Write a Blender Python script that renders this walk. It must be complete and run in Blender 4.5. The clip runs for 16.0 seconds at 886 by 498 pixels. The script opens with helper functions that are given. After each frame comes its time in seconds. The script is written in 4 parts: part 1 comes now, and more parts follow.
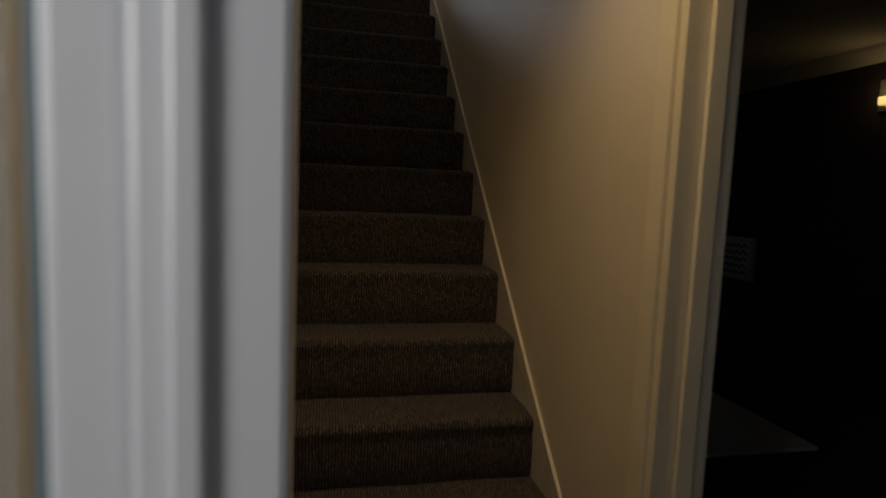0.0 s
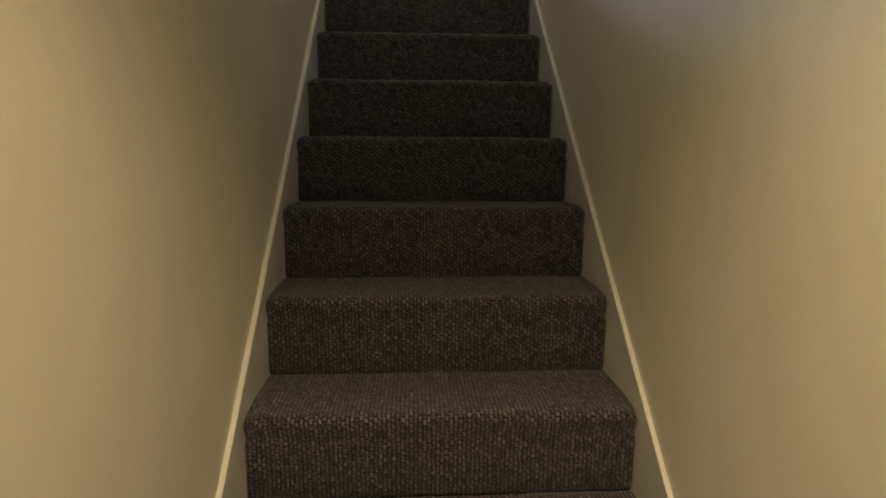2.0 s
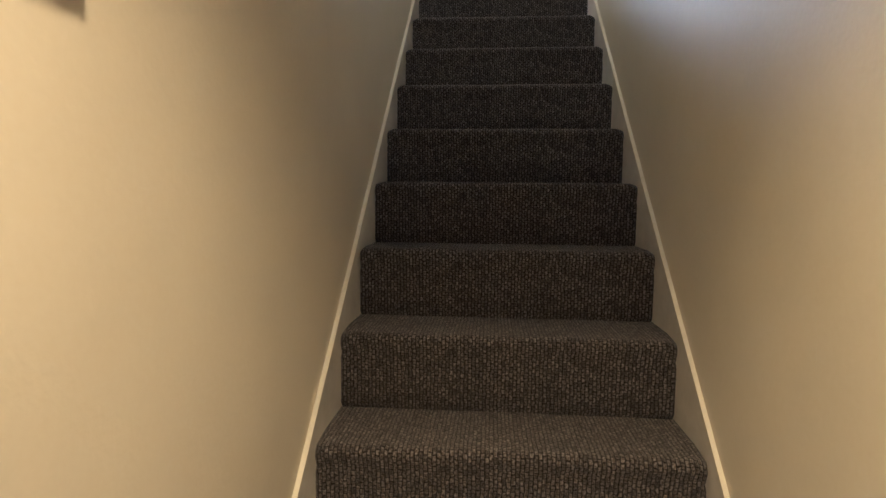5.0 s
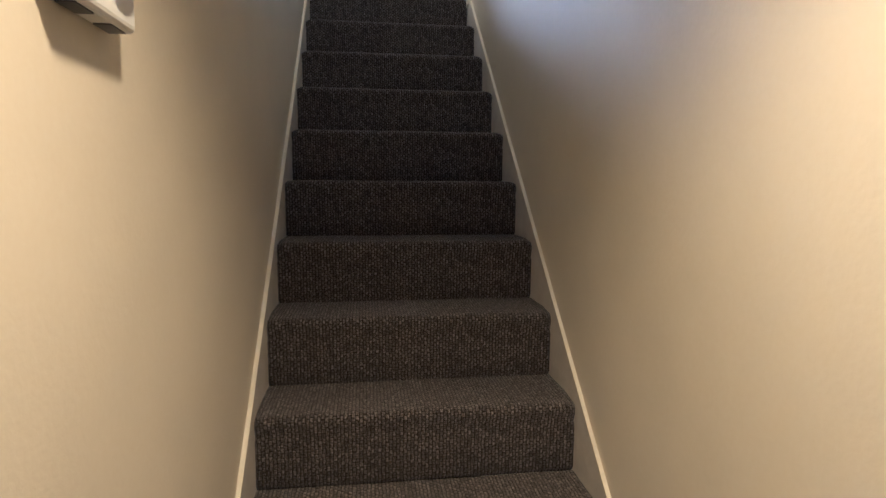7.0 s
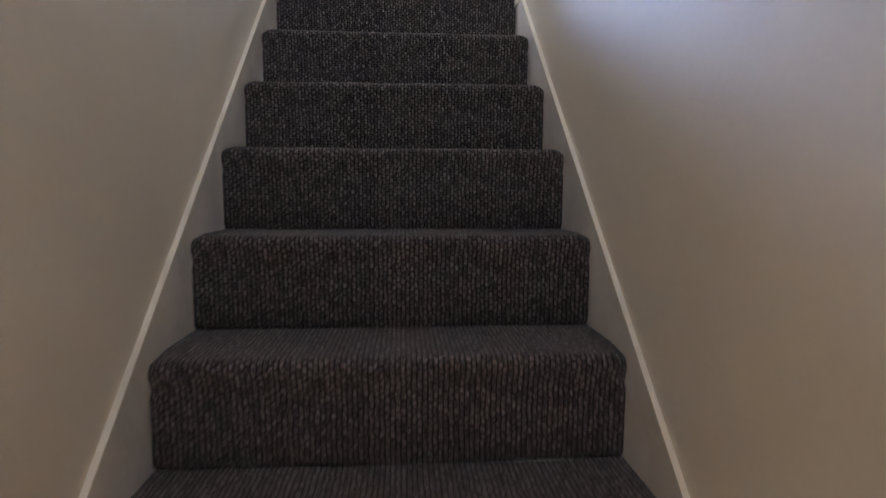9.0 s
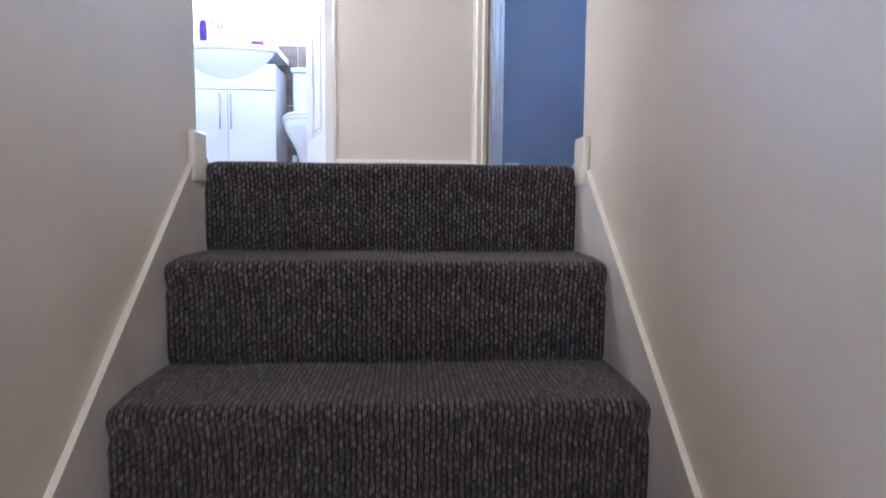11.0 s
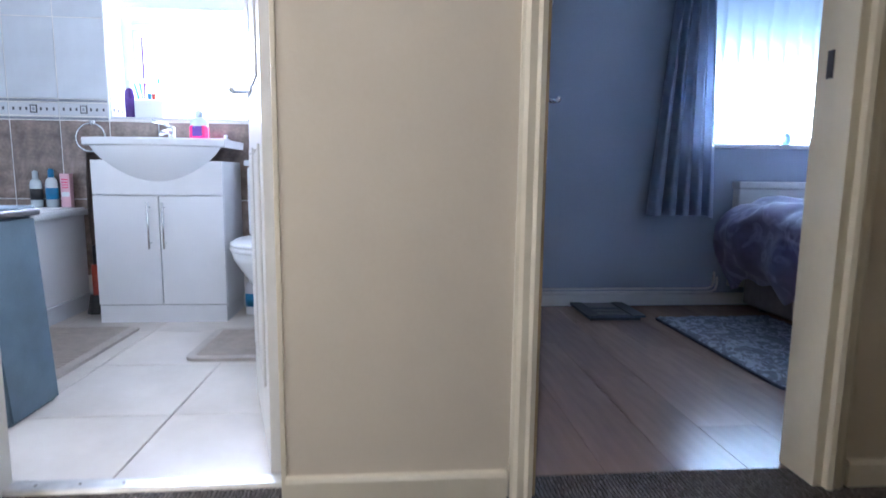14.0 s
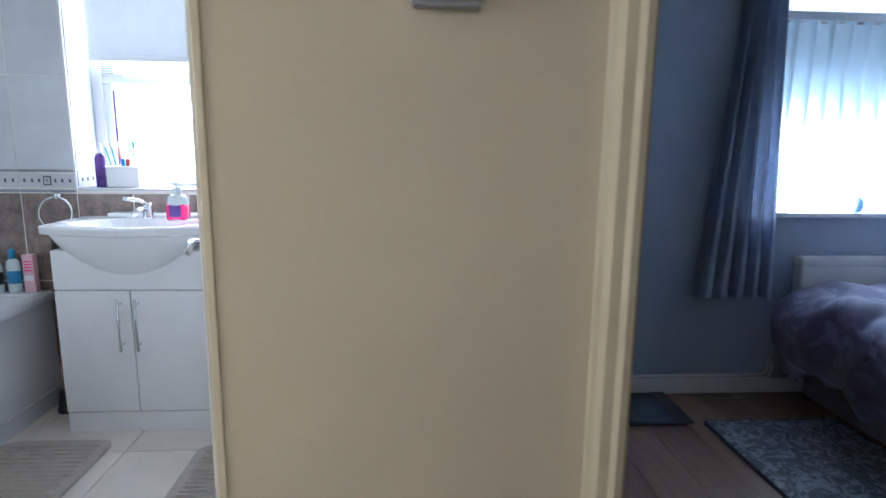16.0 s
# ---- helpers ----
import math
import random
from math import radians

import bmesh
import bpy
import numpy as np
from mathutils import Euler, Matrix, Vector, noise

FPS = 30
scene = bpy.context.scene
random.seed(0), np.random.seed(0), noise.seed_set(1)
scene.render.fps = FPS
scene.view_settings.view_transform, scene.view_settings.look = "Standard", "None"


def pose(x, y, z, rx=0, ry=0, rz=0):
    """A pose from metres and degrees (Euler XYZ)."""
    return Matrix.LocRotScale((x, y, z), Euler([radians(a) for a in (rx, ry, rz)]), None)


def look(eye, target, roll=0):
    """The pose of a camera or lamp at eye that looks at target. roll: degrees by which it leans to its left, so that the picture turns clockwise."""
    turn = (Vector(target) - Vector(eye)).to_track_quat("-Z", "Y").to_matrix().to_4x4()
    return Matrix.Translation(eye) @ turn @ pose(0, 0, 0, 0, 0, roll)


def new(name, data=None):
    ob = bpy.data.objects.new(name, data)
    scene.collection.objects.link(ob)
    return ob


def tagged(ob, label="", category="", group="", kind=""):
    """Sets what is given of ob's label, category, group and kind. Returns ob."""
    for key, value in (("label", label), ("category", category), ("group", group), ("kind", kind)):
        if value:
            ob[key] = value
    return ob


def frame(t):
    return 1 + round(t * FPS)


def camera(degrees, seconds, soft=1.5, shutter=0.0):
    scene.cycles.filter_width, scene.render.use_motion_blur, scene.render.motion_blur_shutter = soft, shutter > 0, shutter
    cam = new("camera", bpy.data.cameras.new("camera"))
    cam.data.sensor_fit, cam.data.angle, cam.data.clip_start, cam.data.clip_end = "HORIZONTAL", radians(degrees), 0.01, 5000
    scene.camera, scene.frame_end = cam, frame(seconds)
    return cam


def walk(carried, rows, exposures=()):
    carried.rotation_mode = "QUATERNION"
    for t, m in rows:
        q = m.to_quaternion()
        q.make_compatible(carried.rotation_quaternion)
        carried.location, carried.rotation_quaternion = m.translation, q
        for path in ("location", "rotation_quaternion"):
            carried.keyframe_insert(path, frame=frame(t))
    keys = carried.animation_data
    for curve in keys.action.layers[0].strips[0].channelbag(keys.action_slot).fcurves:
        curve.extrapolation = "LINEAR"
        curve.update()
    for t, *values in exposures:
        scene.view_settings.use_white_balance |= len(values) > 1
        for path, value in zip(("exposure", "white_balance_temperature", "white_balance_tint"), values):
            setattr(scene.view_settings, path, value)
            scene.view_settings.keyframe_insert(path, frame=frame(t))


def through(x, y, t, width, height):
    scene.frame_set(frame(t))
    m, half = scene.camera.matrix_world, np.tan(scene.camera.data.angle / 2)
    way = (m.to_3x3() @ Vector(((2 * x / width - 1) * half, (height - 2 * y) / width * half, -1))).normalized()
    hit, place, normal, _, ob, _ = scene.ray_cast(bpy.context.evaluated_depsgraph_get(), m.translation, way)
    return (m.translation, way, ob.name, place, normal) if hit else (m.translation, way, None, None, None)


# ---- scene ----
cam = camera(76.2, 16.0, shutter=0.5)
walk(cam, [
    (0.0, pose(0.182, -4.010, -1.368, 84.31, -2.34, -11.97)),
    (0.5, pose(0.257, -3.651, -1.189, 81.65, -0.49, -11.37)),
    (1.0, pose(0.278, -3.416, -1.165, 81.02, -0.05, -10.37)),
    (1.5, pose(0.309, -3.208, -1.141, 80.71, -0.35, -9.93)),
    (2.0, pose(0.376, -3.027, -1.116, 80.78, -0.32, -3.03)),
    (2.5, pose(0.474, -3.007, -1.096, 82.59, -0.20, 5.15)),
    (3.0, pose(0.474, -3.007, -1.113, 84.95, -0.40, 7.03)),
    (5.5, pose(0.352, -3.156, -1.117, 85.22, -0.70, 2.64)),
    (6.0, pose(0.310, -3.289, -1.108, 84.27, -0.71, -7.57)),
    (6.5, pose(0.306, -3.332, -1.093, 84.24, -0.32, -7.63)),
    (7.0, pose(0.301, -3.327, -1.072, 83.71, -0.26, -7.71)),
    (7.5, pose(0.300, -3.175, -1.117, 83.69, -0.35, -8.09)),
    (8.0, pose(0.337, -2.889, -1.123, 83.35, -0.43, -8.17)),
    (8.5, pose(0.407, -2.491, -0.921, 83.91, -0.43, -7.08)),
    (9.0, pose(0.462, -2.170, -0.751, 84.55, -0.14, -4.01)),
    (9.5, pose(0.489, -1.974, -0.628, 85.20, -0.44, -3.91)),
    (10.0, pose(0.485, -1.728, -0.439, 85.84, -0.19, -3.13)),
    (12.5, pose(0.464, -0.915, 0.346, 84.03, -0.89, -4.54)),
    (13.0, pose(0.440, -0.728, 0.505, 83.28, -0.82, -4.85)),
    (13.5, pose(0.466, -0.567, 0.629, 82.55, -1.00, -4.89)),
    (14.0, pose(0.454, -0.411, 0.751, 82.45, -0.68, -4.77)),
    (14.5, pose(0.459, -0.252, 0.925, 81.60, -0.83, -3.92)),
    (15.0, pose(0.498, -0.121, 0.993, 81.11, -0.68, -4.03)),
    (15.5, pose(0.510, -0.031, 1.141, 80.40, -0.58, -4.24)),
    (16.0, pose(0.461, 0.069, 1.231, 79.93, -0.70, -3.63)),
], exposures=[
    (0.0, -2.3, 6900, 10), (0.3, -2.1, 7500, 2), (0.7, -1.0, 7300, 2), (1.0, -0.95, 6900, 2), (1.5, -0.75, 6600, 0), (2.0, -0.35, 5900, -2), (3.2, -0.35, 6000, 0),
    (5.3, 0.15, 5700, 10), (6.0, 0.1, 5500, 12), (7.0, -0.05, 5300, 13), (8.0, 0.15, 5200, 14), (8.5, 0.3, 5150, 15), (9.0, 0.45, 5050, 17), (10.0, 0.8, 4950, 20),
    (12.5, 0.4, 5150, 20), (13.0, 0.25, 5200, 20), (14.0, -0.1, 5350, 16), (15.0, -0.4, 5550, 12), (16.0, -0.75, 5650, 10),
])

# ---- plan, in metres; the top step's nosing is at y = 0, z = 0 ----
RISE, GOING, STEPS = 0.21, 0.2311, 12
STAIR_W = 0.888
HALL_Z = -RISE * STEPS          # ground floor
WALL_L, WALL_R = -0.010, 0.897  # plaster faces beside the stairs
LAND_Y = 0.812                  # face of the wall across the landing
BACK_Y = 0.925                  # its other face
OUT_Y = 2.79                    # bathroom's outer wall
BED_Y = 2.745                   # bedroom's outer wall
CEIL = 2.32
HALL_CEIL = -0.12

# ---- world and large lights ----
world = bpy.data.worlds.new("world")
scene.world = world
world.use_nodes = True
sky = world.node_tree.nodes.new("ShaderNodeTexSky")
sky.sky_type = "NISHITA"
sky.sun_disc = False
sky.sun_elevation, sky.sun_rotation = radians(40), radians(150)
world.node_tree.links.new(sky.outputs[0], world.node_tree.nodes["Background"].inputs[0])
world.node_tree.nodes["Background"].inputs[1].default_value = 0.1


def area(name, m, sx, sy, power, color, spread=180):
    d = bpy.data.lights.new(name, "AREA")
    d.shape, d.size, d.size_y, d.energy, d.color = "RECTANGLE", sx, sy, power, color
    d.spread = radians(spread)
    o = new(name, d)
    o.matrix_world = m
    return o


area("bath_window_daylight", look((-0.52, 3.12, 1.5), (-0.52, 1.0, 0.9)), 1.0, 1.0, 66, (0.88, 0.94, 1.0))
# Extra narrow beam added in this window to brighten the stair wall and landing.
area("bath_window_stair_beam", look((-0.72, 3.0, 1.32), (0.9, -1.2, -0.2)), 0.6, 0.5, 6.0, (0.70, 0.80, 1.0), 52)
area("bedroom_window_daylight", look((2.95, 2.905, 1.15), (2.9, 1.0, 0.85)), 1.45, 0.36, 850, (0.84, 0.91, 1.0))
area("porch_daylight", look((-0.95, -4.35, -0.9), (0.1, -3.66, -1.35)), 0.5, 1.2, 11, (0.93, 0.95, 1.0), 75)
# Added fill for the upper flight and landing; no window is known here.
area("stairwell_fill", look((0.45, -2.425, 1.55), (0.45, 0.8, 0.9)), 0.8, 0.9, 7.5, (1.0, 0.97, 0.93))
# Unseen side lamp, added to lift the landing wall and carpet.
area("landing_side_fill", look((-1.205, 0.42, 1.35), (0.9, -0.1, 0.7)), 0.55, 1.1, 12.5, (1.0, 0.91, 0.76))
bulb = bpy.data.lights.new("hall_downlight", "SPOT")
bulb.energy, bulb.color, bulb.shadow_soft_size = 128, (1.0, 0.74, 0.42), 0.06
bulb.spot_size, bulb.spot_blend = radians(127), 0.95
new("hall_downlight", bulb).location = (0.47, -3.1, -0.17)
sconce = bpy.data.lights.new("living_room_bulb", "POINT")
sconce.energy, sconce.color, sconce.shadow_soft_size = 1.2, (1.0, 0.7, 0.3), 0.04
new("living_room_bulb", sconce).location = (4.2, -0.44, -0.47)


# ---- materials ----
def mat(name, color, rough=0.6, metal=0.0, vary=0.12, scale=6.0, grain=0.0, grain_scale=300.0, bump=0.0, emit=0.0, spec=0.5):
    """A surface with large uneven tone, fine grain and relief."""
    m = bpy.data.materials.new(name)
    m.use_nodes = True
    nt = m.node_tree
    b = nt.nodes["Principled BSDF"]
    b.inputs["Roughness"].default_value, b.inputs["Metallic"].default_value = rough, metal
    b.inputs["Specular IOR Level"].default_value = spec
    tc = nt.nodes.new("ShaderNodeTexCoord")
    n1 = nt.nodes.new("ShaderNodeTexNoise")
    n1.inputs["Scale"].default_value, n1.inputs["Detail"].default_value = scale, 5
    n2 = nt.nodes.new("ShaderNodeTexNoise")
    n2.inputs["Scale"].default_value, n2.inputs["Detail"].default_value = grain_scale, 3
    nt.links.new(tc.outputs["Object"], n1.inputs["Vector"])
    nt.links.new(tc.outputs["Object"], n2.inputs["Vector"])
    r = nt.nodes.new("ShaderNodeValToRGB")
    lo, hi = 1 - vary, 1 + vary
    r.color_ramp.elements[0].position, r.color_ramp.elements[1].position = 0.3, 0.7
    r.color_ramp.elements[0].color = (*[min(1, c * lo) for c in color], 1)
    r.color_ramp.elements[1].color = (*[min(1, c * hi) for c in color], 1)
    nt.links.new(n1.outputs["Fac"], r.inputs["Fac"])
    out = r.outputs["Color"]
    if grain:
        mix = nt.nodes.new("ShaderNodeMix")
        mix.data_type, mix.blend_type = "RGBA", "OVERLAY"
        mix.inputs[0].default_value = grain
        nt.links.new(out, mix.inputs[6])
        nt.links.new(n2.outputs["Fac"], mix.inputs[7])
        out = mix.outputs[2]
    nt.links.new(out, b.inputs["Base Color"])
    if bump:
        bp = nt.nodes.new("ShaderNodeBump")
        bp.inputs["Strength"].default_value, bp.inputs["Distance"].default_value = bump, 0.004
        nt.links.new(n2.outputs["Fac"], bp.inputs["Height"])
        nt.links.new(bp.outputs[0], b.inputs["Normal"])
    if emit:
        b.inputs["Emission Color"].default_value = (*color, 1)
        b.inputs["Emission Strength"].default_value = emit
    return m


def carpet_mat(name, rows):
    """Loop-pile carpet: staggered loops in ribs along v, brown and slate flecks."""
    m = bpy.data.materials.new(name)
    m.use_nodes = True
    nt = m.node_tree
    b = nt.nodes["Principled BSDF"]
    b.inputs["Roughness"].default_value = 0.95
    b.inputs["Specular IOR Level"].default_value = 0.1
    b.inputs["Sheen Weight"].default_value, b.inputs["Sheen Roughness"].default_value = 0.14, 0.5
    b.inputs["Sheen Tint"].default_value = (1.0, 0.92, 0.84, 1)
    uv = nt.nodes.new("ShaderNodeUVMap")
    warp = nt.nodes.new("ShaderNodeTexNoise")
    warp.inputs["Scale"].default_value = 60
    nt.links.new(uv.outputs[0], warp.inputs["Vector"])
    madd = nt.nodes.new("ShaderNodeVectorMath")
    madd.operation = "MULTIPLY_ADD"
    madd.inputs[1].default_value = (0.010, 0.008, 0)
    nt.links.new(warp.outputs["Color"], madd.inputs[0])
    nt.links.new(uv.outputs[0], madd.inputs[2])
    br = nt.nodes.new("ShaderNodeTexBrick")
    br.offset, br.squash = 0.5, 1.0
    br.inputs["Color1"].default_value = (0.085, 0.074, 0.068, 1)
    br.inputs["Color2"].default_value = (0.200, 0.172, 0.150, 1)
    br.inputs["Mortar"].default_value = (0.014, 0.012, 0.011, 1)
    br.inputs["Scale"].default_value = 1.0
    br.inputs["Mortar Size"].default_value = 0.0028
    br.inputs["Mortar Smooth"].default_value = 1.0
    br.inputs["Brick Width"].default_value, br.inputs["Row Height"].default_value = rows
    nt.links.new(madd.outputs[0], br.inputs["Vector"])
    fleck = nt.nodes.new("ShaderNodeTexNoise")
    fleck.inputs["Scale"].default_value, fleck.inputs["Detail"].default_value = 190, 4
    nt.links.new(uv.outputs[0], fleck.inputs["Vector"])
    ramp = nt.nodes.new("ShaderNodeValToRGB")
    ramp.color_ramp.elements[0].position, ramp.color_ramp.elements[1].position = 0.42, 0.62
    ramp.color_ramp.elements[0].color, ramp.color_ramp.elements[1].color = (0.5, 0.45, 0.41, 1), (1.3, 1.32, 1.4, 1)
    nt.links.new(fleck.outputs["Fac"], ramp.inputs["Fac"])
    mix = nt.nodes.new("ShaderNodeMix")
    mix.data_type, mix.blend_type = "RGBA", "MULTIPLY"
    mix.inputs[0].default_value = 1.0
    nt.links.new(br.outputs["Color"], mix.inputs[6])
    nt.links.new(ramp.outputs["Color"], mix.inputs[7])
    nt.links.new(mix.outputs[2], b.inputs["Base Color"])
    inv = nt.nodes.new("ShaderNodeMath")
    inv.operation = "SUBTRACT"
    inv.inputs[0].default_value = 1.0
    nt.links.new(br.outputs["Fac"], inv.inputs[1])
    bp = nt.nodes.new("ShaderNodeBump")
    bp.inputs["Strength"].default_value, bp.inputs["Distance"].default_value = 0.7, 0.004
    nt.links.new(inv.outputs[0], bp.inputs["Height"])
    nt.links.new(bp.outputs[0], b.inputs["Normal"])
    return m


def random_tone(m, amount):
    """Let each piece of a material differ a little in tone."""
    nt = m.node_tree
    b = nt.nodes["Principled BSDF"]
    src = b.inputs["Base Color"].links[0].from_socket
    info = nt.nodes.new("ShaderNodeObjectInfo")
    mr = nt.nodes.new("ShaderNodeMapRange")
    mr.inputs[3].default_value, mr.inputs[4].default_value = 1 - amount, 1 + amount
    hsv = nt.nodes.new("ShaderNodeHueSaturation")
    nt.links.new(info.outputs["Random"], mr.inputs[0])
    nt.links.new(mr.outputs[0], hsv.inputs["Value"])
    nt.links.new(src, hsv.inputs["Color"])
    nt.links.new(hsv.outputs[0], b.inputs["Base Color"])
    return m


def glass_mat(name, rough, color=(1, 1, 1)):
    m = bpy.data.materials.new(name)
    m.use_nodes = True
    b = m.node_tree.nodes["Principled BSDF"]
    b.inputs["Base Color"].default_value = (*color, 1)
    b.inputs["Transmission Weight"].default_value = 1.0
    b.inputs["Roughness"].default_value, b.inputs["IOR"].default_value = rough, 1.1
    return m


def cloth_mat(name, color, sheen=0.0, through=0.0, rough=0.8, vary=0.1, scale=20):
    m = mat(name, color, rough, vary=vary, scale=scale, grain=0.15, grain_scale=500, bump=0.15)
    b = m.node_tree.nodes["Principled BSDF"]
    b.inputs["Sheen Weight"].default_value = sheen
    if through:
        nt = m.node_tree
        tr = nt.nodes.new("ShaderNodeBsdfTranslucent")
        tr.inputs[0].default_value = (*color, 1)
        ms = nt.nodes.new("ShaderNodeMixShader")
        ms.inputs[0].default_value = through
        nt.links.new(b.outputs[0], ms.inputs[1])
        nt.links.new(tr.outputs[0], ms.inputs[2])
        nt.links.new(ms.outputs[0], nt.nodes["Material Output"].inputs[0])
    return m


M_WALL = mat("cream_emulsion", (0.70, 0.62, 0.49), 0.55, vary=0.05, scale=2.5, grain=0.05, grain_scale=90, bump=0.12)
M_GLOSS = mat("cream_gloss_paint", (0.74, 0.67, 0.52), 0.3, vary=0.05, scale=8, grain=0.06, grain_scale=60, bump=0.05)
M_WHITE = mat("white_gloss_paint", (0.76, 0.74, 0.70), 0.3, vary=0.04, scale=8, grain=0.05, grain_scale=80, bump=0.05)
M_STRING = mat("string_paint", (0.62, 0.57, 0.50), 0.4, vary=0.1, scale=10, grain=0.12, grain_scale=60, bump=0.1)
M_CEIL = mat("ceiling_paint", (0.78, 0.76, 0.72), 0.9, vary=0.05, scale=3, bump=0.3, grain_scale=60)
M_CARPET = carpet_mat("loop_carpet", (0.0150, 0.0100))
M_UPVC = mat("white_plastic_frame", (0.80, 0.81, 0.83), 0.3, vary=0.02)
M_BLUE = mat("blue_emulsion", (0.345, 0.385, 0.46), 0.6, vary=0.05, scale=2.5, grain=0.05, grain_scale=90, bump=0.1)
M_OAK = mat("raw_wood", (0.35, 0.24, 0.12), 0.6, vary=0.25, scale=12)
M_TILE_W = random_tone(mat("white_wall_tile", (0.68, 0.71, 0.75), 0.14, vary=0.06, scale=7), 0.03)
M_TILE_B = random_tone(mat("brown_marble_tile", (0.27, 0.21, 0.18), 0.2, vary=0.38, scale=14, grain=0.4, grain_scale=60), 0.1)
M_TILE_F = random_tone(mat("pale_floor_tile", (0.80, 0.735, 0.67), 0.16, vary=0.08, scale=4, grain=0.1, grain_scale=40), 0.03)
M_GROUT = mat("grout", (0.80, 0.78, 0.75), 0.9)
M_GROUT_D = mat("dark_grout", (0.25, 0.22, 0.20), 0.9)
M_BORDER = mat("border_tile", (0.66, 0.67, 0.70), 0.2, vary=0.05)
M_DARK = mat("dark_motif", (0.07, 0.07, 0.08), 0.4)
M_MIDGREY = mat("grey_trim", (0.30, 0.32, 0.36), 0.4)
M_CERAMIC = mat("white_ceramic", (0.86, 0.87, 0.89), 0.08, vary=0.02)
M_LAQ = mat("white_lacquer", (0.84, 0.84, 0.86), 0.22, vary=0.02)
M_CHROME = mat("chrome", (0.72, 0.73, 0.75), 0.12, metal=1.0, vary=0.02)
M_STEEL = mat("brushed_strip", (0.62, 0.60, 0.57), 0.35, metal=0.8, vary=0.15, scale=20)
M_BIN = mat("blue_grey_metallic_fabric", (0.11, 0.165, 0.215), 0.5, vary=0.15, scale=9, grain=0.1, grain_scale=200, bump=0.1)
M_MAT = cloth_mat("taupe_bath_mat", (0.44, 0.38, 0.33), 0.3)
M_BLIND = cloth_mat("blind_cloth", (0.78, 0.80, 0.82), through=0.16, rough=0.9, vary=0.02)
M_SLAT = cloth_mat("vertical_blind_cloth", (0.72, 0.82, 0.88), through=0.4, rough=0.9, vary=0.02)
M_CURTAIN = cloth_mat("slate_blue_satin", (0.48, 0.52, 0.64), 0.4, through=0.25, rough=0.34)
M_VALANCE = cloth_mat("taupe_divan", (0.30, 0.25, 0.25), rough=0.9)
M_HEAD = mat("cream_headboard", (0.66, 0.64, 0.60), 0.5, vary=0.03)


def figured(m, scale, distort, light, edges=(0.44, 0.5, 0.56)):
    """Weave a scrolling figure into a cloth: winding bands of a lighter yarn."""
    nt = m.node_tree
    b = nt.nodes["Principled BSDF"]
    src = b.inputs["Base Color"].links[0].from_socket
    tc = [n for n in nt.nodes if n.type == "TEX_COORD"][0]
    nz = nt.nodes.new("ShaderNodeTexNoise")
    nz.inputs["Scale"].default_value, nz.inputs["Detail"].default_value = scale, 1.5
    nz.inputs["Distortion"].default_value = distort
    nt.links.new(tc.outputs["Object"], nz.inputs["Vector"])
    r = nt.nodes.new("ShaderNodeValToRGB")
    e = r.color_ramp.elements
    e[0].position, e[1].position = edges[0], edges[2]
    e[0].color = e[1].color = (0, 0, 0, 1)
    e.new(edges[1]).color = (1, 1, 1, 1)
    nt.links.new(nz.outputs["Fac"], r.inputs["Fac"])
    mix = nt.nodes.new("ShaderNodeMix")
    mix.data_type = "RGBA"
    nt.links.new(r.outputs["Color"], mix.inputs[0])
    nt.links.new(src, mix.inputs[6])
    mix.inputs[7].default_value = (*light, 1)
    nt.links.new(mix.outputs[2], b.inputs["Base Color"])
    return m


M_RUG = figured(cloth_mat("grey_shag", (0.15, 0.155, 0.18), rough=1.0, vary=0.2, scale=40), 13, 1.6, (0.36, 0.38, 0.43), (0.42, 0.5, 0.58))
M_DUVET = figured(cloth_mat("lilac_satin", (0.36, 0.31, 0.48), 0.5, rough=0.3, vary=0.15, scale=16), 9, 1.2, (0.60, 0.56, 0.72), (0.52, 0.62, 0.8))
M_EDGE = cloth_mat("rug_binding", (0.04, 0.04, 0.05), rough=0.9)
M_BLACK = mat("black_plastic", (0.025, 0.025, 0.028), 0.35)
M_GLASSY = mat("smoked_scale_glass", (0.10, 0.12, 0.14), 0.06)
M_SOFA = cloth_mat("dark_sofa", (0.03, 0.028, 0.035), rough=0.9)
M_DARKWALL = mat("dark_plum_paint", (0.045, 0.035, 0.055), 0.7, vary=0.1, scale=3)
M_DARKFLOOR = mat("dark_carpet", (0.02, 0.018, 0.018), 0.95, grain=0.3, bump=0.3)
M_PALERUG = cloth_mat("pale_rug", (0.66, 0.65, 0.63), rough=1.0)
M_PLASTIC = mat("white_plastic", (0.78, 0.76, 0.72), 0.35, vary=0.03)
M_RED = mat("red_plastic", (0.5, 0.06, 0.03), 0.4)
M_PINK = mat("pink_soap", (0.85, 0.03, 0.18), 0.15)
M_PURPLE = mat("purple_plastic", (0.10, 0.04, 0.25), 0.25)
M_GREEN = mat("green_plastic", (0.02, 0.35, 0.28), 0.3)
M_TEAL = mat("teal_plastic", (0.03, 0.25, 0.5), 0.3)
M_PALEPINK = mat("pale_pink_bottle", (0.75, 0.45, 0.52), 0.35)
M_PALEBLUE = mat("pale_blue_glaze", (0.25, 0.45, 0.62), 0.2)
M_CLEARISH = mat("pale_bottle", (0.65, 0.72, 0.74), 0.2)
M_GASKET = mat("grey_green_gasket", (0.16, 0.22, 0.24), 0.5)
M_GLASS = glass_mat("clear_pane", 0.0)
M_FROST = glass_mat("frosted_pane", 0.35)
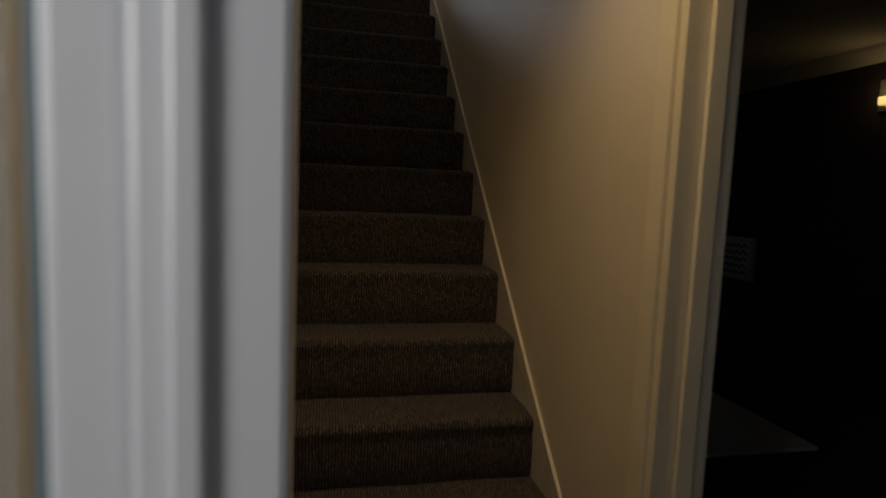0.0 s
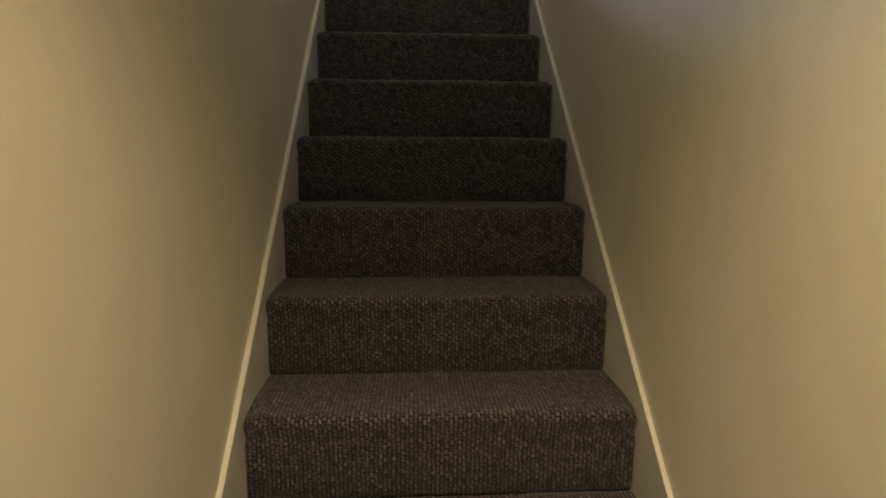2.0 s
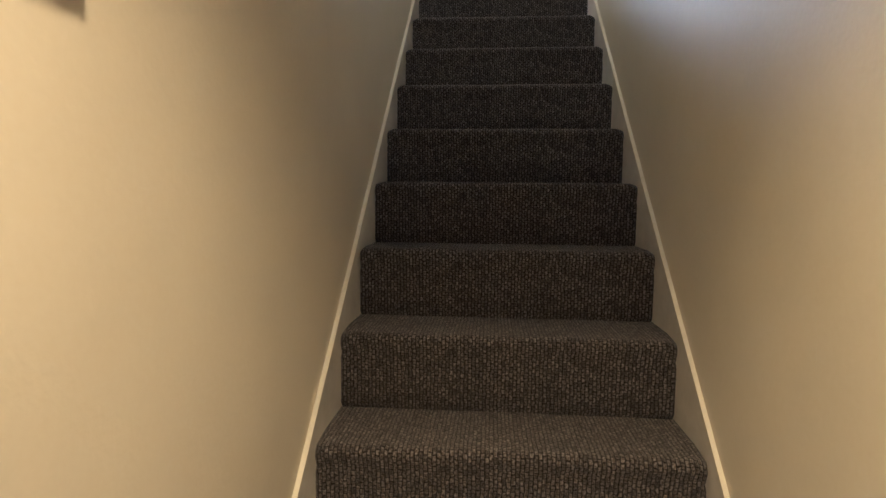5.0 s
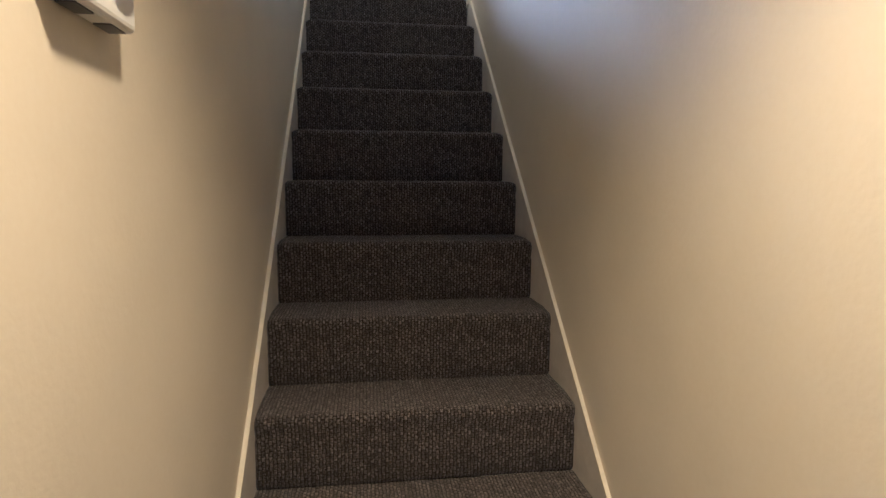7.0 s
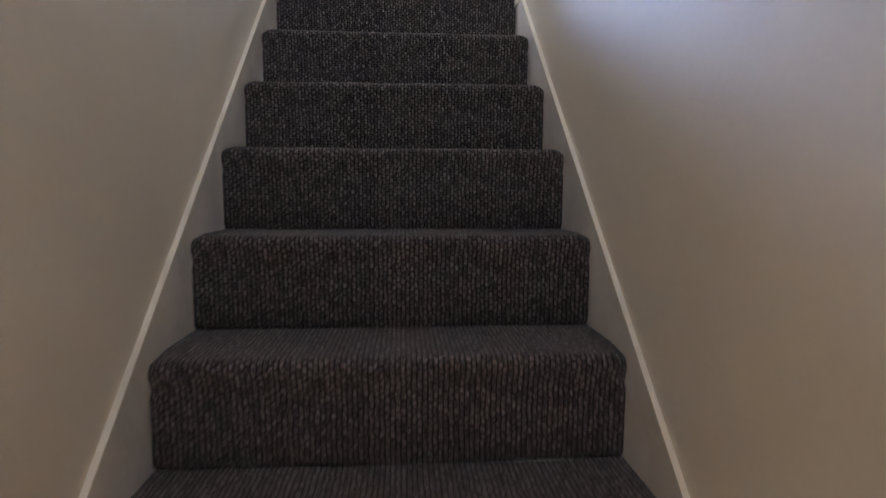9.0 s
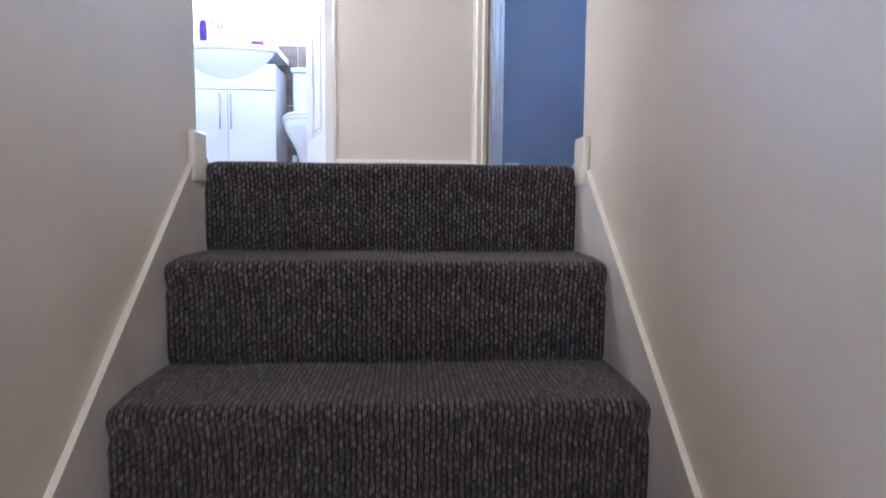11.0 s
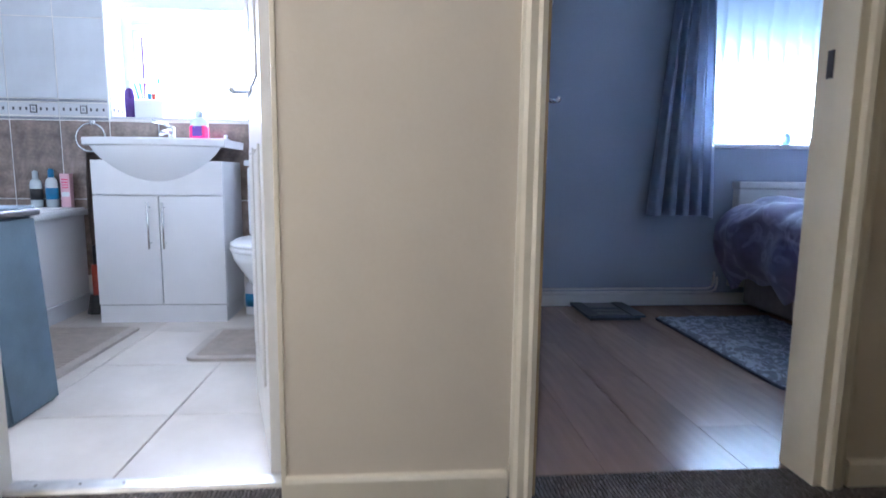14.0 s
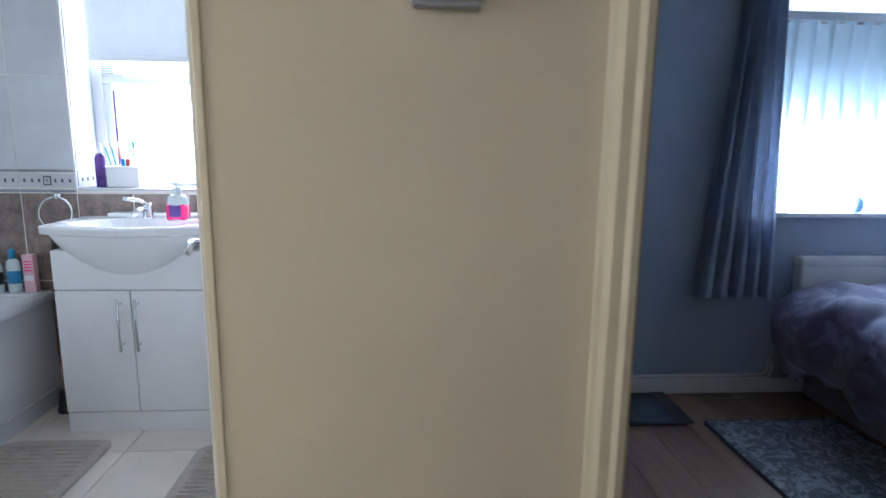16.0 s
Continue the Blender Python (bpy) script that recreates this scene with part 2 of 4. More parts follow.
M_SKYCARD = mat("bright_overcast_backdrop", (0.9, 0.96, 1.0), 1.0, emit=1.8, vary=0.01)
M_LAMP = mat("lit_lamp_glass", (1.0, 0.72, 0.25), 0.4, emit=4.0, vary=0.02)


def laminate_mat():
    m = mat("brown_laminate", (0.33, 0.22, 0.165), 0.24, vary=0.2, scale=3, grain=0.2, grain_scale=40)
    nt = m.node_tree
    mp = nt.nodes.new("ShaderNodeMapping")
    mp.inputs["Scale"].default_value = (1.0, 0.12, 1.0)
    tc = [n for n in nt.nodes if n.type == "TEX_COORD"][0]
    nt.links.new(tc.outputs["Object"], mp.inputs[0])
    for n in nt.nodes:
        if n.type == "TEX_NOISE":
            nt.links.new(mp.outputs[0], n.inputs["Vector"])
    return random_tone(m, 0.1)


M_LAMINATE = laminate_mat()


# ---- mesh helpers ----
def part(name, bm, material, parent=None, label="", smooth=False):
    me = bpy.data.meshes.new(name)
    bmesh.ops.recalc_face_normals(bm, faces=bm.faces)
    bm.to_mesh(me)
    bm.free()
    me.materials.append(material)
    if smooth:
        me.polygons.foreach_set("use_smooth", [True] * len(me.polygons))
    ob = new(name, me)
    if parent:
        ob.parent = parent
    if label:
        tagged(ob, label)
    return ob


def thing(name, label, category, group="", kind=""):
    return tagged(new(name), label, category, group, kind)


def box(x0, x1, y0, y1, z0, z1, bevel=0.0, seg=2, bm=None):
    b = bmesh.new()
    bmesh.ops.create_cube(b, size=1)
    for v in b.verts:
        v.co = Vector(((x0 + x1) / 2 + v.co.x * (x1 - x0), (y0 + y1) / 2 + v.co.y * (y1 - y0), (z0 + z1) / 2 + v.co.z * (z1 - z0)))
    if bevel:
        bmesh.ops.bevel(b, geom=b.edges[:], offset=bevel, segments=seg, affect="EDGES", profile=0.5)
    return merge(bm, b)


def merge(bm, b):
    if bm is None:
        return b
    me = bpy.data.meshes.new("tmp")
    b.to_mesh(me)
    b.free()
    bm.from_mesh(me)
    bpy.data.meshes.remove(me)
    return bm


def prism(outline, axis, a, b_, bm=None):
    """Extrude a closed outline (pairs) along an axis from a to b_. The pairs are the other two axes in order."""
    b = bmesh.new()

    def co(p, s):
        return {"x": (s, p[0], p[1]), "y": (p[0], s, p[1]), "z": (p[0], p[1], s)}[axis]
    lo = [b.verts.new(co(p, a)) for p in outline]
    hi = [b.verts.new(co(p, b_)) for p in outline]
    n = len(outline)
    b.faces.new(lo)
    b.faces.new(hi[::-1])
    for i in range(n):
        b.faces.new((lo[i], hi[i], hi[(i + 1) % n], lo[(i + 1) % n]))
    return merge(bm, b)


def lathe(profile, centre, n=24, bm=None):
    """Turn a profile of (radius, z) round the vertical through centre."""
    b = bmesh.new()
    rings = []
    for r, z in profile:
        rings.append([b.verts.new((centre[0] + r * math.cos(2 * math.pi * i / n), centre[1] + r * math.sin(2 * math.pi * i / n), centre[2] + z)) for i in range(n)])
    for a, c in zip(rings, rings[1:]):
        for i in range(n):
            b.faces.new((a[i], a[(i + 1) % n], c[(i + 1) % n], c[i]))
    b.faces.new(rings[0][::-1])
    b.faces.new(rings[-1])
    return merge(bm, b)


def tube(points, r, n=10, bm=None):
    """A round bar along a line of points."""
    b = bmesh.new()
    pts = [Vector(p) for p in points]
    rings = []
    for i, p in enumerate(pts):
        d = (pts[min(i + 1, len(pts) - 1)] - pts[max(i - 1, 0)]).normalized()
        u = d.orthogonal().normalized() if i == 0 else (u - d * u.dot(d)).normalized()
        w = d.cross(u)
        rings.append([b.verts.new(p + r * (math.cos(2 * math.pi * k / n) * u + math.sin(2 * math.pi * k / n) * w)) for k in range(n)])
    for a, c in zip(rings, rings[1:]):
        for i in range(n):
            b.faces.new((a[i], a[(i + 1) % n], c[(i + 1) % n], c[i]))
    b.faces.new(rings[0][::-1])
    b.faces.new(rings[-1])
    return merge(bm, b)


def grid_sheet(nu, nv, fn, thick=0.0):
    """A sheet fn(u, v) with u, v in 0..1; thick gives it a back."""
    b = bmesh.new()
    vs = [[b.verts.new(fn(i / nu, j / nv)) for j in range(nv + 1)] for i in range(nu + 1)]
    for i in range(nu):
        for j in range(nv):
            b.faces.new((vs[i][j], vs[i + 1][j], vs[i + 1][j + 1], vs[i][j + 1]))
    if thick:
        bmesh.ops.solidify(b, geom=b.faces[:], thickness=thick)
    return b


def structure(name, bm, material, label, category, smooth=False):
    return tagged(part(name, bm, material, None, "", smooth), label, category, "", "structure")


# ---- stairs ----
def uv_strip(profile, x0, x1, cols=1):
    """Carpet over a profile of (y, z): u runs along the profile, v across."""
    b = bmesh.new()
    uvl = b.loops.layers.uv.new("UVMap")
    s, acc = [], 0.0
    for i, p in enumerate(profile):
        if i:
            acc += math.dist(p, profile[i - 1])
        s.append(acc)
    xs = [x0 + (x1 - x0) * i / cols for i in range(cols + 1)]
    vs = [[b.verts.new((x, *p)) for p in profile] for x in xs]
    for i in range(cols):
        for j in range(len(profile) - 1):
            f = b.faces.new((vs[i][j], vs[i + 1][j], vs[i + 1][j + 1], vs[i][j + 1]))
            for l, (k, q) in zip(f.loops, ((i, j), (i + 1, j), (i + 1, j + 1), (i, j + 1))):
                l[uvl].uv = (s[q], xs[k])
    return b


def step_profile(k):
    """Riser foot, nosing and tread of the step whose nosing is k risers above the landing (k <= 0)."""
    y, z, r, ov = k * GOING, k * RISE, 0.019, 0.02
    pts = [(y + ov + 0.012, z - RISE - 0.006), (y + ov - 0.002, z - RISE + 0.012), (y + ov - 0.004, z - 0.075), (y + ov - 0.008, z - 0.05)]
    for i in range(9):
        a = radians(205 - i * 115 / 8)
        pts.append((y + r + r * math.cos(a), z - r + r * math.sin(a)))
    depth = GOING + ov if k < 0 else 0.12
    pts += [(y + 0.1, z - 0.001), (y + depth, z)]
    return pts


stairs = thing("stairs", "straight flight of stairs in grey-brown looped carpet between painted strings", "stairs", kind="structure")
for k in range(-STEPS + 1, 1):
    bm = uv_strip(step_profile(k), -0.001, STAIR_W + 0.001, 60)
    for v in bm.verts:
        w = noise.noise(Vector((v.co.x * 5, v.co.y * 9, v.co.z * 9 + k * 3.1)))
        v.co.y += 0.003 * w
        v.co.z += 0.002 * noise.noise(Vector((v.co.x * 7, k * 2.7, 1.3)))
        edge = min(v.co.x, STAIR_W - v.co.x)
        dy = v.co.y - k * GOING
        if edge < 0.035 and -0.03 < dy < 0.1 and v.co.z > k * RISE - 0.06:
            q = ((0.035 - edge) / 0.035) ** 2
            v.co.y += 0.014 * q * max(0.0, 1 - dy / 0.1)
            v.co.z -= 0.012 * q * max(0.0, 1 - dy / 0.08)
    part("carpeted_step", bm, M_CARPET, stairs, smooth=True)


def string_outline(face):
    """Side board of the stairs as (y, z): a little above the nosings."""
    top, y0, y1 = 0.034, -STEPS * GOING - 0.02, 0.0
    s = RISE / GOING
    return [(y0, HALL_Z), (y0, y0 * s + top), (y1 - 0.02, (y1 - 0.02) * s + top), (y1 + 0.0, 0.03), (y1 + 0.06, -0.004), (y1 + 0.06, -0.30), (y1 - 0.4, -0.75), (y0 + 0.35, HALL_Z)]


for x0, x1 in ((WALL_L, 0.0), (STAIR_W, WALL_R)):
    o = part("string", prism(string_outline(0), "x", x0, x1), M_STRING, stairs)
    lo = (-STEPS * GOING - 0.02, (-STEPS * GOING - 0.02) * RISE / GOING + 0.034)
    hi = (-0.02, -0.02 * RISE / GOING + 0.034)
    cap = [(lo[0], lo[1]), (hi[0], hi[1]), (hi[0], hi[1] + 0.006), (lo[0], lo[1] + 0.006)]
    part("string_cap", prism(cap, "x", x0 - 0.001 if x0 < 0 else x0 - 0.002, x1 + 0.002 if x0 < 0 else x1 + 0.001), M_GLOSS, stairs)

# ends of the landing skirting beside the top step
for x0, x1 in ((WALL_L, 0.006), (STAIR_W - 0.006, WALL_R)):
    structure("skirting_end", box(x0, x1, -0.06, 0.022, -0.05, 0.064, 0.006, 3), M_GLOSS, "cream painted end of skirting at the stair head", "skirting")

# ---- stairwell and hall walls ----
structure("wall_stairs_left", box(WALL_L - 0.1, WALL_L, -3.6, 0.0, HALL_Z - 0.1, CEIL), M_WALL, "cream painted plaster wall beside the stairs", "wall")
structure("wall_stairs_right", box(WALL_R, WALL_R + 0.12, -2.945, 0.0, HALL_Z - 0.1, CEIL), M_WALL, "cream painted plaster wall beside the stairs", "wall")
structure("wall_hall_lintel", box(WALL_R, WALL_R + 0.12, -3.6, -2.945, HALL_Z + 2.02, CEIL), M_WALL, "cream wall above the living room doorway", "wall")
# Opening, window and glowing panel are unseen additions to suit the stairwell fill lamp.
bm = box(WALL_L, WALL_R, -2.5, -2.4, HALL_CEIL, 1.05)
box(WALL_L, WALL_R, -2.5, -2.4, 2.05, CEIL, bm=bm)
box(WALL_L, 0.03, -2.5, -2.4, 1.05, 2.05, bm=bm)
box(0.87, WALL_R, -2.5, -2.4, 1.05, 2.05, bm=bm)
structure("wall_above_hall", bm, M_WALL, "cream wall above the hall ceiling with an added opening for fill light", "wall")
lw = thing("added_window_stairwell", "added white plastic window over the stair foot, for the fill lamp", "window", kind="structure")
for x0, x1, z0, z1 in ((0.03, 0.07, 1.05, 2.05), (0.83, 0.87, 1.05, 2.05), (0.07, 0.83, 1.05, 1.09), (0.07, 0.83, 2.01, 2.05)):
    part("window_frame", box(x0, x1, -2.49, -2.43, z0, z1, 0.005), M_UPVC, lw)
g = part("pane", box(0.065, 0.835, -2.475, -2.468, 1.085, 2.015), M_GLASS, lw)
g.visible_shadow = False
structure("added_stairwell_glow", box(-0.6, 1.5, -2.9, -2.89, 0.5, 2.6), M_SKYCARD, "glowing panel behind the added stairwell window", "backdrop")
structure("hall_ceiling", box(WALL_L, WALL_R, -3.6, -2.4, HALL_CEIL - 0.0, HALL_CEIL + 0.1), M_CEIL, "white painted hall ceiling", "ceiling")
structure("stairwell_ceiling", box(-1.3, 2.6, -2.5, LAND_Y, CEIL, CEIL + 0.1), M_CEIL, "white painted ceiling over the stairs and landing", "ceiling")
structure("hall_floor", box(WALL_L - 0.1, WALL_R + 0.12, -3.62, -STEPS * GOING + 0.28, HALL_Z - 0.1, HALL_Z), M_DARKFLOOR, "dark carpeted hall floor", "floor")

# trim on the left wall at the stair foot
bm = box(WALL_L, WALL_L + 0.014, -2.97, -2.92, HALL_Z, HALL_CEIL, 0.004)
structure("trim_stair_foot", bm, M_WHITE, "white painted upright trim at the stair foot", "trim")

# living room doorway: moulded architrave and lining
arch = thing("door_frame_living", "cream gloss moulded door frame of the dark living room", "door frame", kind="structure")
prof = [(-2.945, WALL_R - 0.001), (-2.945, WALL_R - 0.02), (-2.925, WALL_R - 0.022), (-2.915, WALL_R - 0.014), (-2.893, WALL_R - 0.017), (-2.886, WALL_R - 0.010), (-2.872, WALL_R - 0.010), (-2.872, WALL_R - 0.001)]
part("architrave", prism([(x, y) for y, x in prof], "z", HALL_Z, HALL_Z + 2.08), M_GLOSS, arch)
part("lining", box(WALL_R - 0.012, WALL_R + 0.121, -2.97, -2.946, HALL_Z, HALL_Z + 2.02, 0.003), M_GLOSS, arch)
part("door_stop", box(WALL_R + 0.04, WALL_R + 0.08, -2.985, -2.972, HALL_Z, HALL_Z + 2.0, 0.002), M_GLOSS, arch)

# front door frame of white plastic with glass beside it
front = thing("front_door_frame", "white plastic front door frame with a glazed side light", "door frame", kind="structure")
bm = box(0.075, 0.165, -3.665, -3.60, HALL_Z, HALL_CEIL, 0.006)
part("jamb", bm, M_UPVC, front)
part("mullion_bead", box(0.0265, 0.075, -3.655, -3.61, HALL_Z, HALL_CEIL, 0.008, 3), M_UPVC, front)
part("mullion_bead", box(0.098, 0.118, -3.674, -3.666, HALL_Z, HALL_CEIL, 0.004, 2), M_UPVC, front)
part("glazing_gasket", box(0.017, 0.027, -3.648, -3.617, HALL_Z, HALL_CEIL, 0.002), M_GASKET, front)
part("side_light_glass", box(-0.35, 0.014, -3.638, -3.628, HALL_Z + 0.05, HALL_CEIL - 0.05), M_GLASS, front)
part("jamb", box(1.06, 1.15, -3.665, -3.60, HALL_Z, HALL_CEIL, 0.006), M_UPVC, front)
part("head", box(-0.4, 1.15, -3.665, -3.60, HALL_CEIL, HALL_CEIL + 0.08, 0.006), M_UPVC, front)

# ---- porch that closes the place behind the start ----
structure("porch_floor", box(-1.2, 1.8, -5.6, -3.62, HALL_Z - 0.1, HALL_Z - 0.002), M_GROUT_D, "grey porch floor", "floor")
structure("wall_porch_left", box(-1.3, -1.2, -5.6, -3.6, HALL_Z, 0.4), M_OAK, "brown porch side wall", "wall")

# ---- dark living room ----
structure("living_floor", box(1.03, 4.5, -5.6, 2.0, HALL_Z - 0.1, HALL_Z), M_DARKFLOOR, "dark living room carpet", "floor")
structure("living_ceiling", box(1.033, 4.5, -5.6, 2.0, -0.12, -0.02), M_CEIL, "textured living room ceiling", "ceiling")
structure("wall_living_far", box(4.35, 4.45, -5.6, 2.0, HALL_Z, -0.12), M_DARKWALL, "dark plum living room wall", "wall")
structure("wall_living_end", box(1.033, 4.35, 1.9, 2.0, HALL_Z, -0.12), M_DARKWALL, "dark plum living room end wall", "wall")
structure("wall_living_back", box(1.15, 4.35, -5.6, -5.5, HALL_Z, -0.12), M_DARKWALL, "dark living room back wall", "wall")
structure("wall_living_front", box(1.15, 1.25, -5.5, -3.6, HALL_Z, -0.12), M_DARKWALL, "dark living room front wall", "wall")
cov = [(4.35, -0.121), (4.35, -0.24), (4.33, -0.235), (4.29, -0.20), (4.25, -0.15), (4.24, -0.121)]
structure("coving", prism(cov, "y", -5.4, 1.9), M_WHITE, "white plaster coving below the ceiling", "coving")


def slab(x0, x1, y0, y1, z0, z1, material, name, label, category, bevel=0.006):
    return tagged(part(name, box(x0, x1, y0, y1, z0, z1, bevel, 3), material), label, category)


slab(1.88, 2.52, -1.86, -1.07, HALL_Z, HALL_Z + 0.02, M_PALERUG, "rug", "pale grey rug on the dark living room floor", "rug")
sofa = thing("sofa", "dark upholstered sofa against the living room wall", "sofa")
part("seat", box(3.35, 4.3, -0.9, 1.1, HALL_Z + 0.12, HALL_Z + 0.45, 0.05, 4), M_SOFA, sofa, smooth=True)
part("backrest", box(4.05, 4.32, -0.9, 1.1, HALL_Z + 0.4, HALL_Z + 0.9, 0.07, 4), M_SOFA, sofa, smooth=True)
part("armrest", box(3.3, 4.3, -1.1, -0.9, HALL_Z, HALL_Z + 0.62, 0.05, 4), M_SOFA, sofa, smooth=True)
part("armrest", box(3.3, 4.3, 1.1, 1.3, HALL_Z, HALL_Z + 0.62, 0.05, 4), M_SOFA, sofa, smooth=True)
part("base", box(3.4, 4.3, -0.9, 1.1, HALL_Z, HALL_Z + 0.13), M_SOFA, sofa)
lamp = thing("wall_lamp", "small wall lamp glowing warm yellow", "wall lamp")
part("back_plate", box(4.32, 4.349, -0.50, -0.38, -0.62, -0.38, 0.006), M_STEEL, lamp)
part("shade", box(4.28, 4.32, -0.475, -0.405, -0.575, -0.51, 0.012, 3), M_LAMP, lamp)
cush = thing("cushion", "black and white zigzag cushion on the sofa", "cushion")


def pad(cx, cy, cz, w, h, t):
    def f(u, v):
        a, b = 2 * u - 1, 2 * v - 1
        d = t * (max(0, 1 - a ** 4) * max(0, 1 - b ** 4)) ** 0.5
        return (cx - d, cy + a * w / 2, cz + b * h / 2)
    return f


part("cover", grid_sheet(14, 14, pad(3.95, 0.48, HALL_Z + 0.66, 0.4, 0.4, 0.08), 0.02), M_CERAMIC, cush, smooth=True)
for i in range(5):
    z = HALL_Z + 0.53 + i * 0.06
    zz = []
    for j in range(11):
        y = 0.32 + j * 0.032
        a, b = (y - 0.48) / 0.2, (z + (j % 2) * 0.03 - HALL_Z - 0.66) / 0.2
        zz.append((3.948 - 0.08 * (max(0, 1 - a ** 4) * max(0, 1 - b ** 4)) ** 0.5, y, z + (j % 2) * 0.03))
    part("zigzag_stripe", tube(zz, 0.007, 6), M_BLACK, cush)

# ---- alarm box on the stair wall ----
dev = thing("wall_box", "small white plastic control box on the stair wall", "control box")
part("body", box(WALL_L, WALL_L + 0.035, -2.725, -2.565, -0.89, -0.765, 0.008, 3), M_PLASTIC, dev)
part("dial", prism([(-2.615 + 0.033 * math.cos(a * math.pi / 12), -0.825 + 0.033 * math.sin(a * math.pi / 12)) for a in range(24)], "x", WALL_L + 0.035, WALL_L + 0.047), M_PLASTIC, dev)
for y in (-2.68, -2.60):
    part("slot", box(WALL_L + 0.008, WALL_L + 0.027, y - 0.02, y + 0.02, -0.892, -0.8902), M_DARK, dev)

# ---- landing ----
bm = uv_strip([(0.115, -0.0005), (0.4, 0.0), (0.90, 0.0)], -1.2, 2.3, 4)
for xa, xb in ((-1.2, -0.001), (STAIR_W + 0.001, 2.3)):
    merge(bm, uv_strip([(0.0, 0.0), (0.115, -0.0005)], xa, xb, 2))
structure("landing_carpet", bm, M_CARPET, "grey-brown ribbed loop carpet on the landing", "carpet")
structure("landing_floor", box(-1.2, 2.3, 0.075, BACK_Y - 0.02, -0.2, -0.004), M_OAK, "landing floor deck under the carpet", "floor")
# The gap, window and glowing panel at this end are added around the side lamp.
bm = box(-1.3, -1.2, 0.0, LAND_Y, -0.2, 0.78)
box(-1.3, -1.2, 0.0, LAND_Y, 1.92, CEIL, bm=bm)
box(-1.3, -1.2, 0.0, 0.12, 0.78, 1.92, bm=bm)
box(-1.3, -1.2, 0.72, LAND_Y, 0.78, 1.92, bm=bm)
structure("wall_landing_left", bm, M_WALL, "cream landing end wall with an added opening for fill light", "wall")
ew = thing("added_window_end", "added white plastic window at the landing end, for the side fill lamp", "window", kind="structure")
for y0, y1, z0, z1 in ((0.12, 0.15, 0.78, 1.92), (0.69, 0.72, 0.78, 1.92), (0.15, 0.69, 0.78, 0.81), (0.15, 0.69, 1.89, 1.92)):
    part("window_frame", box(-1.28, -1.22, y0, y1, z0, z1, 0.004), M_UPVC, ew)
g = part("pane", box(-1.262, -1.255, 0.145, 0.695, 0.805, 1.895), M_GLASS, ew)
g.visible_shadow = False
structure("added_end_glow", box(-1.7, -1.69, -0.3, 1.2, 0.3, 2.5), M_SKYCARD, "glowing panel behind the added landing end window", "backdrop")
structure("wall_landing_right", box(2.3, 2.4, 0.0, LAND_Y, -0.2, CEIL), M_WALL, "cream landing end wall", "wall")
structure("wall_landing_near_left", box(-1.2, WALL_L - 0.1, -0.1, 0.0, -0.2, CEIL), M_WALL, "cream wall beside the stair head", "wall")
structure("wall_landing_near_right", box(WALL_R + 0.12, 2.3, -0.1, 0.0, -0.2, CEIL), M_WALL, "cream wall beside the stair head", "wall")

BATH_X0, BATH_X1 = -0.452, 0.198
BED_X0, BED_X1 = 0.767, 1.474
DOOR_H = 1.99
structure("wall_landing_1", box(-1.3, BATH_X0 - 0.03, LAND_Y, BACK_Y, -0.2, CEIL), M_WALL, "cream landing wall beside the bathroom door", "wall")
structure("wall_landing_2", box(BATH_X1 + 0.012, BED_X0 - 0.012, LAND_Y, BACK_Y, -0.2, CEIL), M_WALL, "cream landing wall between the two doorways", "wall")
structure("wall_landing_3", box(BED_X1 + 0.03, 2.4, LAND_Y, BACK_Y, -0.2, CEIL), M_WALL, "cream landing wall beside the bedroom door", "wall")
structure("wall_landing_4", box(BATH_X0 - 0.03, BATH_X1 + 0.03, LAND_Y, BACK_Y, DOOR_H + 0.03, CEIL), M_WALL, "cream wall above the bathroom door", "wall")
structure("wall_landing_5", box(BED_X0 - 0.012, BED_X1 + 0.03, LAND_Y, BACK_Y, DOOR_H + 0.03, CEIL), M_WALL, "cream wall above the bedroom door", "wall")


def skirt(name, x0, x1, y, h=0.07, d=0.014, material=M_GLOSS):
    out = [(y, 0.001), (y - d, 0.001), (y - d, h - 0.012), (y - d * 0.7, h - 0.003), (y, h)]
    return structure(name, prism(out, "x", x0, x1), material, "painted skirting board along the wall foot", "skirting")


skirt("baseboard_landing", BATH_X1 + 0.01, BED_X0 - 0.055, LAND_Y)
skirt("baseboard_landing", -1.2, BATH_X0 - 0.085, LAND_Y)
skirt("baseboard_landing", BED_X1 + 0.085, 2.3, LAND_Y)


def moulding(name, x, side, z1, parent, material):
    """Upright architrave with a stepped profile; side is the way it runs from the opening."""
    y = LAND_Y
    p = [(0, y - 0.0005), (0, y - 0.022), (0.012, y - 0.026), (0.02, y - 0.020), (0.036, y - 0.021), (0.045, y - 0.014), (0.052, y - 0.012), (0.052, y - 0.0005)]
    return part(name, prism([(x + side * a, b) for a, b in p], "z", 0.001, z1), material, parent)


bf = thing("door_frame_bath", "white painted door frame of the bathroom", "door frame", kind="structure")
moulding("architrave", BATH_X0 - 0.024, -1, DOOR_H + 0.07, bf, M_WHITE)
part("lining", box(BATH_X0 - 0.03, BATH_X0, LAND_Y - 0.004, BACK_Y + 0.004, 0.001, DOOR_H, 0.002), M_WHITE, bf)
part("lining", box(BATH_X1, BATH_X1 + 0.012, LAND_Y - 0.003, BACK_Y + 0.004, 0.001, DOOR_H, 0.002), M_GLOSS, bf)
